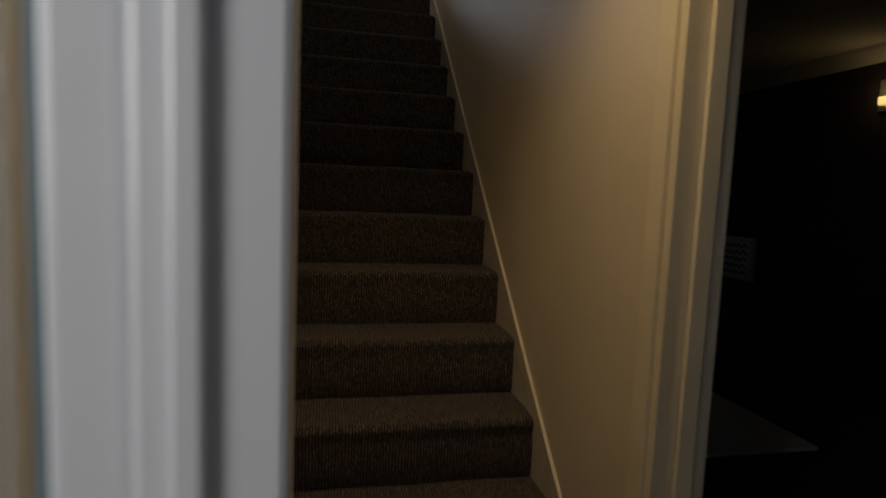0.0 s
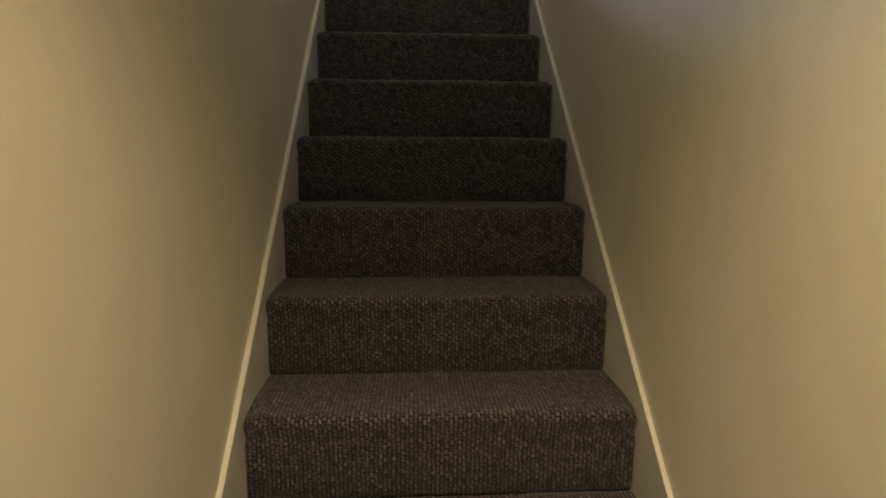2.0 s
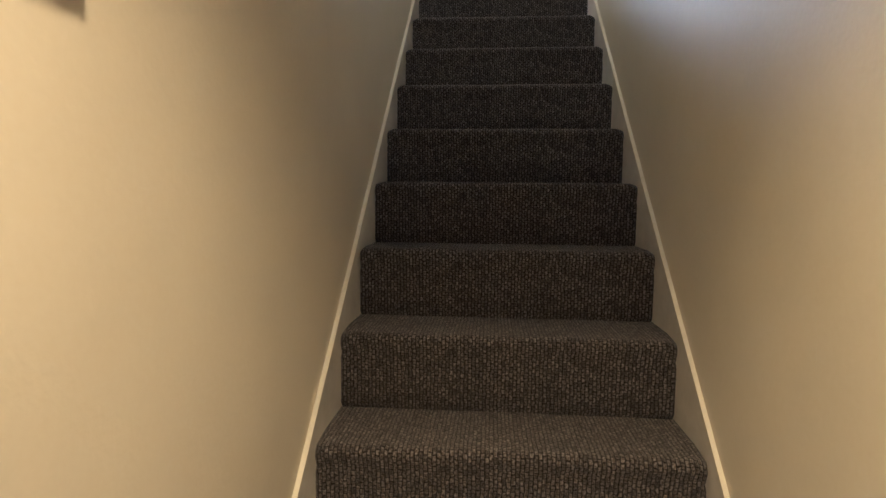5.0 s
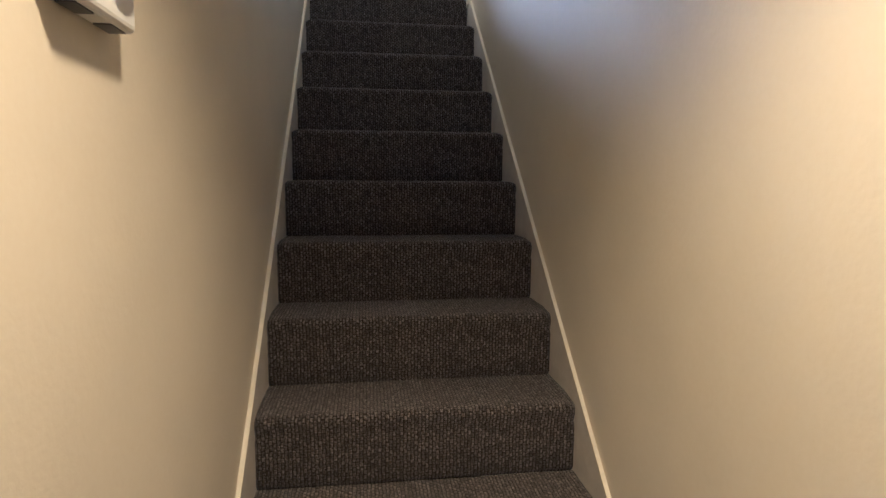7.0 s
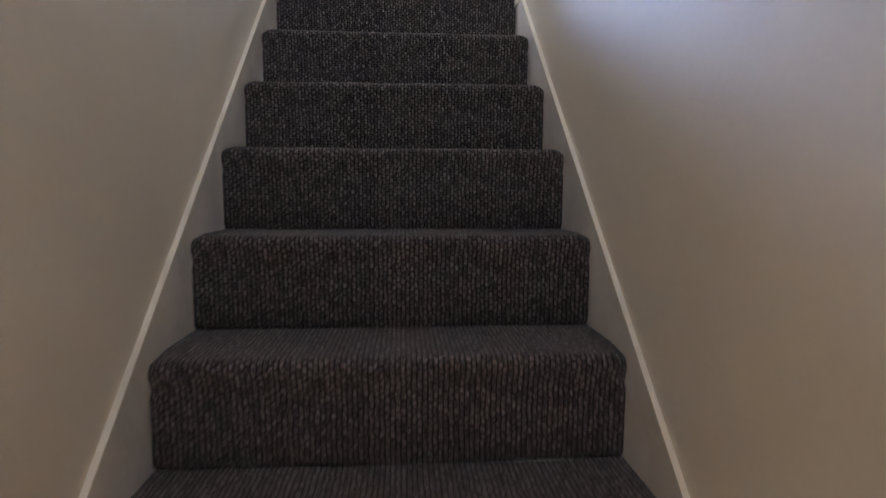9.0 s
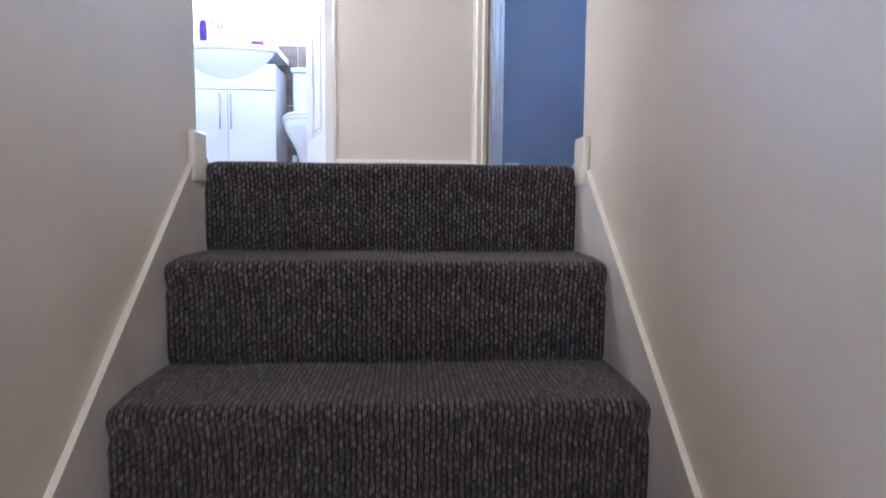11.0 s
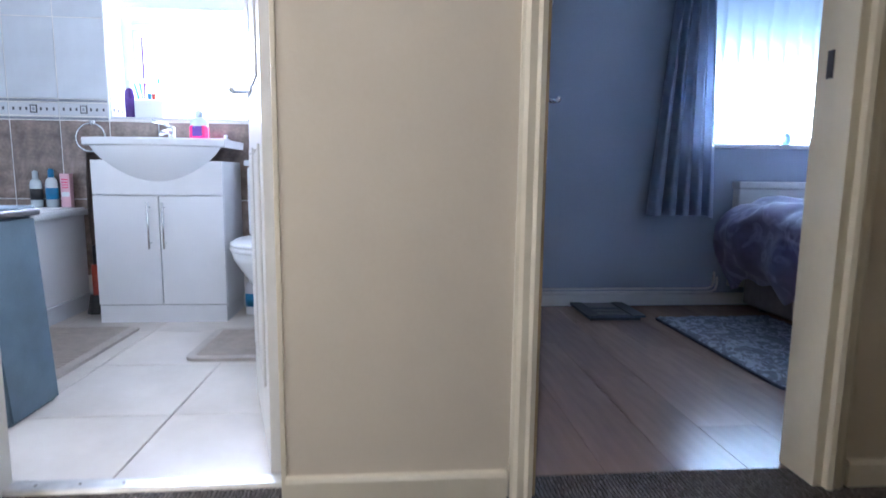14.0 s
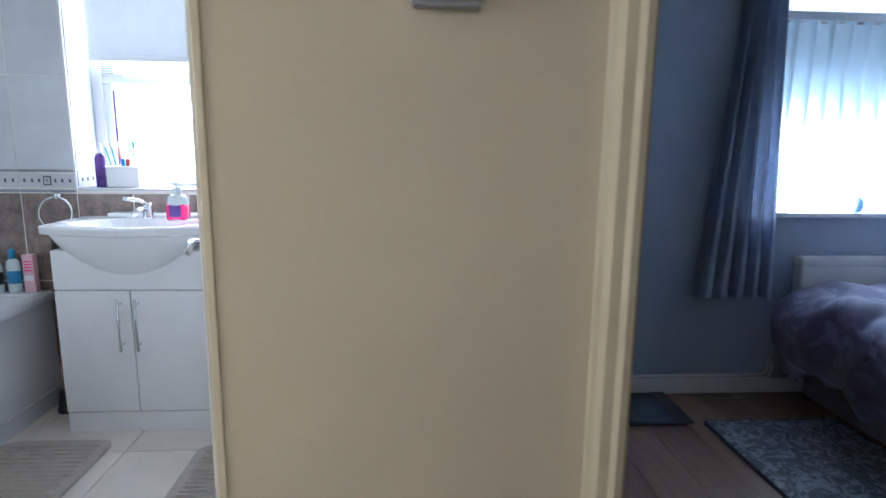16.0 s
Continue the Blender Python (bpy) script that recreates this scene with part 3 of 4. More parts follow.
part("lining_head", box(BATH_X0 - 0.03, BATH_X1 + 0.03, LAND_Y - 0.004, BACK_Y + 0.004, DOOR_H, DOOR_H + 0.03), M_WHITE, bf)
part("door_stop", box(BATH_X0, BATH_X0 + 0.012, LAND_Y + 0.02, LAND_Y + 0.06, 0.001, DOOR_H, 0.002), M_WHITE, bf)
thr = thing("threshold_strip", "worn metal threshold strip at the bathroom door", "threshold", kind="structure")
part("plate", prism([(0.885, 0.001), (0.893, 0.009), (0.925, 0.012), (0.938, 0.009), (0.942, 0.001)], "x", BATH_X0, BATH_X1), M_STEEL, thr)
for i in range(6):
    part("screw", lathe([(0.004, 0), (0.004, 0.0015), (0.002, 0.002)], (BATH_X0 + 0.06 + i * 0.1, 0.912, 0.0105), 8), M_GROUT_D, thr)

wf = thing("door_frame_bedroom", "cream painted door frame of the bedroom with a raw wooden edge", "door frame", kind="structure")
moulding("architrave", BED_X0 + 0.003, -1, DOOR_H + 0.07, wf, M_GLOSS)
moulding("architrave", BED_X1 + 0.024, 1, DOOR_H + 0.07, wf, M_GLOSS)
part("lining", box(BED_X0 - 0.012, BED_X0 + 0.016, LAND_Y + 0.0, BACK_Y + 0.004, 0.001, DOOR_H, 0.002), M_OAK, wf, "raw wooden lining edge")
part("lining", box(BED_X1, BED_X1 + 0.03, LAND_Y - 0.004, BACK_Y + 0.004, 0.001, DOOR_H, 0.002), M_GLOSS, wf)
part("lining_head", box(BED_X0 - 0.012, BED_X1 + 0.03, LAND_Y - 0.004, BACK_Y + 0.004, DOOR_H, DOOR_H + 0.03), M_GLOSS, wf)
part("strike_plate", box(BED_X1 - 0.003, BED_X1, 0.872, 0.892, 0.985, 1.05, 0.001), M_DARK, wf, "dark metal strike plate")

sw = thing("thermostat", "white plastic thermostat on the landing wall", "thermostat")
part("body", box(0.462, 0.558, LAND_Y - 0.03, LAND_Y - 0.0005, 1.407, 1.50, 0.006, 3), M_PLASTIC, sw)
part("base", box(0.468, 0.552, LAND_Y - 0.024, LAND_Y - 0.004, 1.400, 1.4075, 0.002), M_MIDGREY, sw)


def panel_door(name, label, hinge, angle, width, side, handle_z=1.0):
    """An open panelled door leaf; angle in degrees from +y, turning to the left."""
    d = thing(name, label, "door", kind="structure")
    L, T, H = width, 0.035, 1.97
    part("leaf", box(0, T, 0, L, 0.008, H, 0.002), M_WHITE, d)
    for y0, y1 in ((0.09, L / 2 - 0.035), (L / 2 + 0.035, L - 0.09)):
        for z0, z1 in ((0.2, 0.82), (0.98, 1.5), (1.6, 1.85)):
            for xa, xb in ((-0.006, 0.001), (T - 0.001, T + 0.006)):
                part("raised_panel", box(xa, xb, y0 + 0.018, y1 - 0.018, z0 + 0.018, z1 - 0.018, 0.005), M_WHITE, d)
                bm = box(xa, xb, y0, y0 + 0.012, z0, z1, 0.002)
                box(xa, xb, y1 - 0.012, y1, z0, z1, 0.002, bm=bm)
                box(xa, xb, y0, y1, z0, z0 + 0.012, 0.002, bm=bm)
                box(xa, xb, y0, y1, z1 - 0.012, z1, 0.002, bm=bm)
                part("panel_moulding", bm, M_WHITE, d)
    for s in (-1, 1):
        x = -0.002 if s < 0 else T + 0.002
        pl = part("handle_plate", box(x - 0.003, x + 0.003, L - 0.075, L - 0.04, handle_z - 0.09, handle_z + 0.07, 0.002), M_CHROME, d, "chrome handle plate")
        part("lever", tube([(x, L - 0.057, handle_z), (x + s * 0.045, L - 0.057, handle_z), (x + s * 0.05, L - 0.07, handle_z), (x + s * 0.05, L - 0.16, handle_z - 0.006)], 0.008), M_CHROME, pl, "chrome lever", smooth=True)
    d.matrix_world = pose(*hinge, 0, 0, angle)
    return d


panel_door("door_bath", "open white panelled bathroom door", (BATH_X1 - 0.05, BACK_Y + 0.012, 0), 16.5, 0.615, -1)
panel_door("door_bedroom", "open white panelled bedroom door", (BED_X0 + 0.006, BACK_Y + 0.012, 0), -13.5, 0.66, 1)

# ---- bathroom shell ----
BX0, BX1 = -1.96, 0.30
WX0, WX1, WZ0, WZ1 = -1.055, 0.05, 1.02, 2.05     # window recess
structure("wall_bath_left", box(BX0 - 0.1, BX0, BACK_Y, OUT_Y + 0.3, -0.1, CEIL), M_TILE_W, "white tiled bathroom wall", "wall")
structure("wall_bath_right", box(BX1, BX1 + 0.1, BACK_Y, OUT_Y + 0.3, -0.1, CEIL), M_TILE_W, "white bathroom wall", "wall")
structure("bath_ceiling", box(BX0, BX1, BACK_Y, OUT_Y, CEIL, CEIL + 0.1), M_CEIL, "white bathroom ceiling", "ceiling")
bm = box(BX0, WX0, OUT_Y - 0.0068, OUT_Y + 0.3, -0.1, CEIL)
box(WX1, BX1, OUT_Y - 0.0068, OUT_Y + 0.3, -0.1, CEIL, bm=bm)
box(WX0, WX1, OUT_Y - 0.0068, OUT_Y + 0.3, -0.1, WZ0, bm=bm)
box(WX0, WX1, OUT_Y - 0.0068, OUT_Y + 0.3, WZ1, CEIL, bm=bm)
wall_bath = structure("wall_bath_window", bm, M_GROUT, "tiled bathroom wall with a window recess", "wall")
structure("bath_floor", box(BX0, BX1, BACK_Y, OUT_Y, -0.1, -0.006), M_GROUT_D, "bathroom floor bed with dark joints", "floor")

win = thing("window_bath", "white plastic bathroom window with frosted glass", "window", kind="structure")
fy = OUT_Y + 0.19
part("window_frame", box(WX0, WX0 + 0.055, fy, fy + 0.06, WZ0, WZ1, 0.006), M_UPVC, win)
part("window_frame", box(WX1 - 0.055, WX1, fy, fy + 0.06, WZ0, WZ1, 0.006), M_UPVC, win)
part("window_frame", box(WX0 + 0.055, WX1 - 0.055, fy, fy + 0.06, WZ0, WZ0 + 0.03, 0.006), M_UPVC, win)
part("window_frame", box(WX0 + 0.055, WX1 - 0.055, fy, fy + 0.06, WZ1 - 0.05, WZ1, 0.006), M_UPVC, win)
part("transom", box(WX0 + 0.055, WX1 - 0.055, fy - 0.004, fy + 0.06, 1.52, 1.60, 0.006), M_UPVC, win)
part("sash_edge", box(WX0 + 0.095, WX0 + 0.103, fy + 0.012, fy + 0.03, 1.05, 1.49, 0.001), M_PURPLE, win, "dark blue gasket")
part("sash_frame", box(WX0 + 0.056, WX0 + 0.095, fy + 0.006, fy + 0.05, 1.05, 1.52, 0.005), M_UPVC, win)
vent = part("trickle_vent", box(WX0 + 0.06, WX0 + 0.16, fy - 0.018, fy - 0.004, 1.555, 1.61, 0.003), M_UPVC, win)
for i in range(4):
    part("vent_slot", box(WX0 + 0.068, WX0 + 0.12, fy - 0.0195, fy - 0.0182, 1.562 + i * 0.011, 1.567 + i * 0.011), M_MIDGREY, vent)
for z0, z1 in ((1.05, 1.52), (1.60, WZ1 - 0.05)):
    g = part("pane", box(WX0 + 0.08, WX1 - 0.08, fy + 0.026, fy + 0.034, z0, z1), M_FROST, win)
    g.visible_shadow = False
part("window_sill", box(WX0, WX1, OUT_Y - 0.004, fy, WZ0 - 0.001, WZ0 + 0.012, 0.004), M_BORDER, win)
part("corner_trim", box(WX0 - 0.006, WX0 + 0.004, OUT_Y - 0.012, OUT_Y, WZ0, CEIL - 0.01, 0.002), M_UPVC, win, "white tile edge trim")
structure("bath_backdrop", box(-2.4, 0.45, 3.55, 3.56, 0.2, 3.2), M_SKYCARD, "bright hazy daylight outside the bathroom window", "backdrop")

rb = thing("roller_blind", "white roller blind half drawn over the bathroom window", "blind")
part("roller", tube([(WX0 + 0.02, OUT_Y + 0.075, 1.915), (WX1 - 0.02, OUT_Y + 0.075, 1.915)], 0.022, 14), M_BLIND, rb, smooth=True)
part("cloth", box(WX0 + 0.06, WX1 - 0.05, OUT_Y + 0.095, OUT_Y + 0.0965, 1.632, 1.92), M_BLIND, rb)
part("bottom_bar", box(WX0 + 0.055, WX1 - 0.045, OUT_Y + 0.089, OUT_Y + 0.102, 1.612, 1.634, 0.004), M_BLIND, rb)
part("bracket", tube([(WX0 + 0.045, OUT_Y + 0.06, 1.95), (WX0 + 0.03, OUT_Y + 0.05, 1.90), (WX0 + 0.05, OUT_Y + 0.055, 1.875), (WX0 + 0.065, OUT_Y + 0.06, 1.885)], 0.006), M_CHROME, rb, smooth=True)

# ---- basin unit ----
VX0, VX1, VY0 = -0.998, -0.387, 2.442
van = thing("vanity_unit", "white lacquered two-door vanity unit with a ceramic basin on it", "vanity unit")
part("carcass", box(VX0, VX1, VY0 + 0.02, OUT_Y - 0.012, 0.07, 0.80, 0.003), M_LAQ, van)
part("plinth", box(VX0 + 0.002, VX1 - 0.002, VY0 + 0.004, OUT_Y - 0.03, 0.0, 0.088, 0.002), M_LAQ, van)
part("apron", box(VX0, VX1, VY0, VY0 + 0.02, 0.634, 0.80, 0.003), M_LAQ, van)
mid = (VX0 + VX1) / 2
for x0, x1, hx in ((VX0, mid - 0.002, mid - 0.042), (mid + 0.002, VX1, mid + 0.028)):
    dr = part("door", box(x0, x1, VY0, VY0 + 0.019, 0.092, 0.630, 0.003), M_LAQ, van)
    hb = tube([(hx, VY0 - 0.03, 0.375), (hx, VY0 - 0.03, 0.60)], 0.0055, 10)
    tube([(hx, VY0 - 0.03, 0.40), (hx, VY0 + 0.001, 0.40)], 0.004, 8, hb)
    tube([(hx, VY0 - 0.03, 0.575), (hx, VY0 + 0.001, 0.575)], 0.004, 8, hb)
    part("bar_handle", hb, M_CHROME, dr, "slim chrome bar handle", smooth=True)

basin = thing("basin", "white ceramic wash basin set into the vanity unit", "basin")
BW = (VX1 - VX0) / 2 + 0.022


def rim_front(a):
    """Front edge of the basin: bowed in the middle."""
    return VY0 - 0.015 - 0.075 * max(0.0, math.cos(a * math.pi / 2)) ** 0.8


n = 28
bm = bmesh.new()
levels = [(0.905, 1.0, 0.0), (0.897, 1.0, -0.004), (0.872, 1.0, -0.002), (0.866, 0.99, 0.02)]
rows_ = []
for z, sx, dy in levels:
    row = []
    for i in range(n + 1):
        a = -1 + 2 * i / n
        row.append(bm.verts.new((mid + a * BW * sx, rim_front(a) + dy, z)))
    rows_.append(row)
for a_, b_ in zip(rows_, rows_[1:]):
    for i in range(n):
        bm.faces.new((a_[i], a_[i + 1], b_[i + 1], b_[i]))
back_t = [bm.verts.new((mid + (-1 + 2 * i / n) * BW, OUT_Y - 0.014, 0.905)) for i in range(n + 1)]
back_b = [bm.verts.new((mid + (-1 + 2 * i / n) * BW * 0.99, OUT_Y - 0.014, 0.866)) for i in range(n + 1)]
inner = []
for s, z in ((0.86, 0.905), (0.80, 0.885), (0.62, 0.815), (0.2, 0.785)):
    ring = []
    for i in range(n + 1):
        a = math.pi * 2 * i / n
        cx, cy = mid + BW * s * math.cos(a) * 0.95, (VY0 - 0.05 + OUT_Y - 0.1) / 2 + 0.16 * s * math.sin(a) * 1.12
        ring.append(bm.verts.new((cx, cy, z)))
    inner.append(ring)
for a_, b_ in zip(inner, inner[1:]):
    for i in range(n):
        bm.faces.new((a_[i], a_[i + 1], b_[i + 1], b_[i]))
bm.faces.new(inner[-1][:n])
ysplit = (VY0 - 0.05 + OUT_Y - 0.1) / 2
for i in range(n):
    half = n // 2
    if i < half:
        bm.faces.new((inner[0][half - i], back_t[i * 2], back_t[min(n, i * 2 + 2)], inner[0][half - i - 1]))
        bm.faces.new((inner[0][half + i], rows_[0][i * 2], rows_[0][i * 2 + 1], rows_[0][min(n, i * 2 + 2)], inner[0][half + i + 1]))
for i in range(n):
    bm.faces.new((rows_[-1][i], rows_[-1][i + 1], back_b[i + 1], back_b[i]))
    bm.faces.new((back_t[i], back_t[i + 1], back_b[i + 1], back_b[i]))
for row_t, i in ((rows_, 0), (rows_, n)):
    bm.faces.new([r[i] for r in row_t] + [back_b[i], back_t[i]])
bmesh.ops.remove_doubles(bm, verts=bm.verts, dist=0.0004)
part("basin_top", bm, M_CERAMIC, basin)


def bowl(u, v):
    """Belly of the basin in front of the apron."""
    a = 2 * u - 1
    w = BW * 0.93
    drop = 0.172 * max(0.0, math.cos(a * math.pi / 2)) ** 0.75
    z = 0.868 - v * drop
    bulge = (rim_front(a) + 0.016 - (VY0 + 0.004)) * math.cos(v * math.pi / 2) ** 0.9
    return (mid + a * w, VY0 + 0.004 + bulge - 0.002, z)


part("bowl", grid_sheet(30, 12, bowl), M_CERAMIC, basin, smooth=True)
part("splash_ledge", box(mid - 0.20, mid + 0.26, OUT_Y - 0.09, OUT_Y - 0.014, 0.904, 0.925, 0.008, 3), M_CERAMIC, basin)

tap = thing("mixer_tap", "chrome lever mixer tap on the basin", "tap")
TX, TY = -0.70, 2.68
part("body", lathe([(0.026, 0), (0.026, 0.01), (0.021, 0.02), (0.02, 0.06), (0.016, 0.07)], (TX, TY, 0.905)), M_CHROME, tap, smooth=True)
part("spout", tube([(TX, TY, 0.945), (TX - 0.01, TY - 0.05, 0.95), (TX - 0.015, TY - 0.11, 0.935)], 0.013), M_CHROME, tap, smooth=True)
part("lever", tube([(TX, TY, 0.97), (TX - 0.02, TY - 0.04, 0.99), (TX - 0.075, TY - 0.06, 1.0)], 0.009), M_CHROME, tap, smooth=True)


def bottle(name, label, x, y, z, w, h, body, cap, fill=None):
    t = thing(name, label, "bottle")
    bm = lathe([(w * 0.46, 0), (w * 0.5, h * 0.04), (w * 0.5, h * 0.62), (w * 0.42, h * 0.72), (w * 0.2, h * 0.78)], (0, 0, 0), 16)
    for v in bm.verts:
        v.co.y *= 0.7
    part("body", bm, body, t, smooth=True)
    part("cap", lathe([(w * 0.21, h * 0.775), (w * 0.23, h * 0.79), (w * 0.22, h * 0.96), (w * 0.12, h)], (0, 0, 0), 12), cap, t, smooth=True)
    if fill:
        bm = lathe([(w * 0.505, h * 0.2), (w * 0.505, h * 0.5)], (0, 0, 0), 16)
        for v in bm.verts:
            v.co.y *= 0.705
        part("label", bm, fill, t, smooth=True)
    t.location = (x, y, z)
    return t


soap = bottle("soap_dispenser", "clear pump bottle half full of pink hand soap", -0.535, 2.60, 0.905, 0.088, 0.15, M_CLEARISH, M_CLEARISH)
part("soap", box(-0.043, 0.043, -0.032, 0.032, 0.004, 0.075, 0.012, 3), M_PINK, soap, "pink liquid soap")
part("sticker", box(-0.026, 0.022, -0.0335, -0.0322, 0.02, 0.07, 0.0004), M_PURPLE, soap, "purple sticker")
part("pump", tube([(0, 0, 0.14), (0, 0, 0.165), (-0.005, -0.03, 0.165)], 0.006), M_CLEARISH, soap)
over = lathe([(0.013, 0.0), (0.013, 0.03), (0.009, 0.034)], (-0.425, 2.66, 0.905), 12)
tagged(part("plug_knob", over, M_CHROME, None, "", True), "small chrome knob standing on the basin ledge", "knob")

holder = thing("toothbrush_holder", "white ceramic toothbrush holder on the window sill", "toothbrush holder")
HX, HY, HZ = -0.875, 2.865, WZ0 + 0.012
part("box", box(HX - 0.075, HX + 0.078, HY - 0.03, HY + 0.03, HZ, HZ + 0.1, 0.008, 3), M_CERAMIC, holder)
for i, (dx, lean, m) in enumerate(((-0.055, -0.03, M_GREEN), (-0.035, -0.02, M_GREEN), (-0.005, -0.02, M_RED), (0.045, 0.0, M_GREEN))):
    tb = thing("toothbrush", "slim plastic toothbrush standing in the holder", "toothbrush", "toothbrushes")
    part("stem", tube([(HX + dx, HY, HZ + 0.095), (HX + dx + lean, HY + 0.01, HZ + 0.19)], 0.004, 6), m, tb)
    part("brush_head", box(HX + dx + lean - 0.006, HX + dx + lean + 0.006, HY + 0.003, HY + 0.016, HZ + 0.188, HZ + 0.215, 0.002), M_CERAMIC if i < 3 else m, tb)
for dx, m in ((0.0, M_TEAL), (0.022, M_RED)):
    tt = thing("toothpaste_tube", "coloured toothpaste tube standing in the holder", "toothpaste")
    part("tube", box(HX + dx - 0.009, HX + dx + 0.009, HY - 0.012, HY + 0.008, HZ + 0.094, HZ + 0.135, 0.004), m, tt)
bottle("mouthwash_bottle", "purple mouthwash bottle with a white cap on the sill", -0.98, 2.86, WZ0 + 0.012, 0.05, 0.205, M_PURPLE, M_CERAMIC, M_PURPLE)
bottle("mouthwash_bottle", "small lilac bottle on the window sill", -0.945, 2.90, WZ0 + 0.012, 0.045, 0.12, M_PALEPINK, M_CLEARISH, M_PURPLE)

tr = thing("towel_ring", "round chrome towel ring on the tiled wall", "towel ring")
part("mount", lathe([(0.018, 0), (0.018, 0.02), (0.01, 0.03)], (-1.128, OUT_Y - 0.035, 0.985), 14), M_CHROME, tr, smooth=True)
part("ring", tube([(-1.135 + 0.073 * math.sin(a * math.pi / 16), OUT_Y - 0.04 - 0.01 * (1 - math.cos(a * math.pi / 16)), 0.92 + 0.073 * math.cos(a * math.pi / 16)) for a in range(33)], 0.005), M_CHROME, tr, smooth=True)

# towel or cloth hanging left of the unit
cl = tagged(part("hand_towel", grid_sheet(8, 24, lambda u, v: (-1.165 + 0.10 * u, OUT_Y - 0.05 - 0.02 * math.sin(u * 9 + v * 3), 0.84 - 0.50 * v), 0.012), cloth_mat("brown_towel", (0.16, 0.12, 0.10)), None, "", True), "brown hand towel hanging beside the vanity unit", "towel")

# ---- toilet behind the door ----
wc = thing("toilet", "white ceramic toilet with a closed seat", "toilet")


def oval(cx, cy, rx, ry, z, n=28):
    return [(cx + rx * math.cos(2 * math.pi * i / n), cy + ry * math.sin(2 * math.pi * i / n), z) for i in range(n)]


def loft(rings):
    b = bmesh.new()
    rs = [[b.verts.new(p) for p in r] for r in rings]
    m_ = len(rs[0])
    for a_, c_ in zip(rs, rs[1:]):
        for i in range(m_):
            b.faces.new((a_[i], a_[(i + 1) % m_], c_[(i + 1) % m_], c_[i]))
    b.faces.new(rs[0][::-1])
    b.faces.new(rs[-1])
    return b


CX = -0.115
part("pan", loft([oval(CX, 2.42, 0.11, 0.17, 0.0), oval(CX, 2.42, 0.10, 0.16, 0.12), oval(CX, 2.36, 0.125, 0.20, 0.24), oval(CX, 2.30, 0.175, 0.255, 0.35), oval(CX, 2.29, 0.185, 0.265, 0.395)]), M_CERAMIC, wc, smooth=True)
part("seat", loft([oval(CX, 2.29, 0.187, 0.268, 0.397), oval(CX, 2.29, 0.192, 0.272, 0.408), oval(CX, 2.29, 0.188, 0.268, 0.418)]), M_LAQ, wc, smooth=True)
part("lid", loft([oval(CX, 2.29, 0.188, 0.268, 0.42), oval(CX, 2.29, 0.19, 0.27, 0.43), oval(CX, 2.29, 0.17, 0.25, 0.442)]), M_LAQ, wc, smooth=True)
part("cistern", box(CX - 0.19, CX + 0.19, 2.57, OUT_Y - 0.014, 0.42, 0.78, 0.02, 3), M_CERAMIC, wc)
part("cistern_lid", box(CX - 0.2, CX + 0.2, 2.56, OUT_Y - 0.013, 0.78, 0.81, 0.008, 3), M_CERAMIC, wc)
cb = bottle("cleaner_bottle", "blue and white cleaner bottle on the floor by the toilet", -0.30, 2.60, 0.0, 0.075, 0.23, M_CERAMIC, M_CERAMIC, M_TEAL)
part("trigger", box(-0.02, 0.03, -0.01, 0.01, 0.235, 0.26, 0.005), M_GREEN, cb)
br = thing("toilet_brush", "toilet brush with a red handle in a black holder", "toilet brush")
part("holder", lathe([(0.05, 0), (0.052, 0.01), (0.045, 0.03), (0.035, 0.10)], (-1.115, 2.66, 0)), M_BLACK, br, smooth=True)
part("handle", tube([(-1.115, 2.66, 0.1), (-1.115, 2.66, 0.26)], 0.02, 12), M_RED, br, smooth=True)
part("grip", tube([(-1.115, 2.66, 0.26), (-1.115, 2.66, 0.36)], 0.011, 10), M_BLACK, br, smooth=True)

# ---- bath ----
bath = thing("bathtub", "white bathtub with a plain side panel along the wall", "bathtub")
part("side_panel", box(-1.235, -1.215, 1.05, OUT_Y - 0.012, 0.085, 0.53, 0.003), M_LAQ, bath)
part("plinth", box(-1.23, -1.205, 1.05, OUT_Y - 0.012, 0.0, 0.085, 0.002), M_BORDER, bath)
bm = bmesh.new()
outer = [(-1.185, 1.04), (-1.185, OUT_Y - 0.012), (BX0 + 0.005, OUT_Y - 0.012), (BX0 + 0.005, 1.04)]
innr = [(-1.27, 1.16), (-1.27, OUT_Y - 0.12), (BX0 + 0.09, OUT_Y - 0.12), (BX0 + 0.09, 1.16)]
deep = [(-1.36, 1.35), (-1.36, OUT_Y - 0.3), (BX0 + 0.18, OUT_Y - 0.3), (BX0 + 0.18, 1.35)]
lv = [[bm.verts.new((x, y, z)) for x, y in pts] for pts, z in ((outer, 0.515), (outer, 0.555), (innr, 0.555), (deep, 0.16))]
for a_, c_ in zip(lv, lv[1:]):
    for i in range(4):
        bm.faces.new((a_[i], a_[(i + 1) % 4], c_[(i + 1) % 4], c_[i]))
bm.faces.new(lv[-1])
bmesh.ops.bevel(bm, geom=[e for e in bm.edges], offset=0.012, segments=3, affect="EDGES")
part("tub", bm, M_CERAMIC, bath, smooth=True)
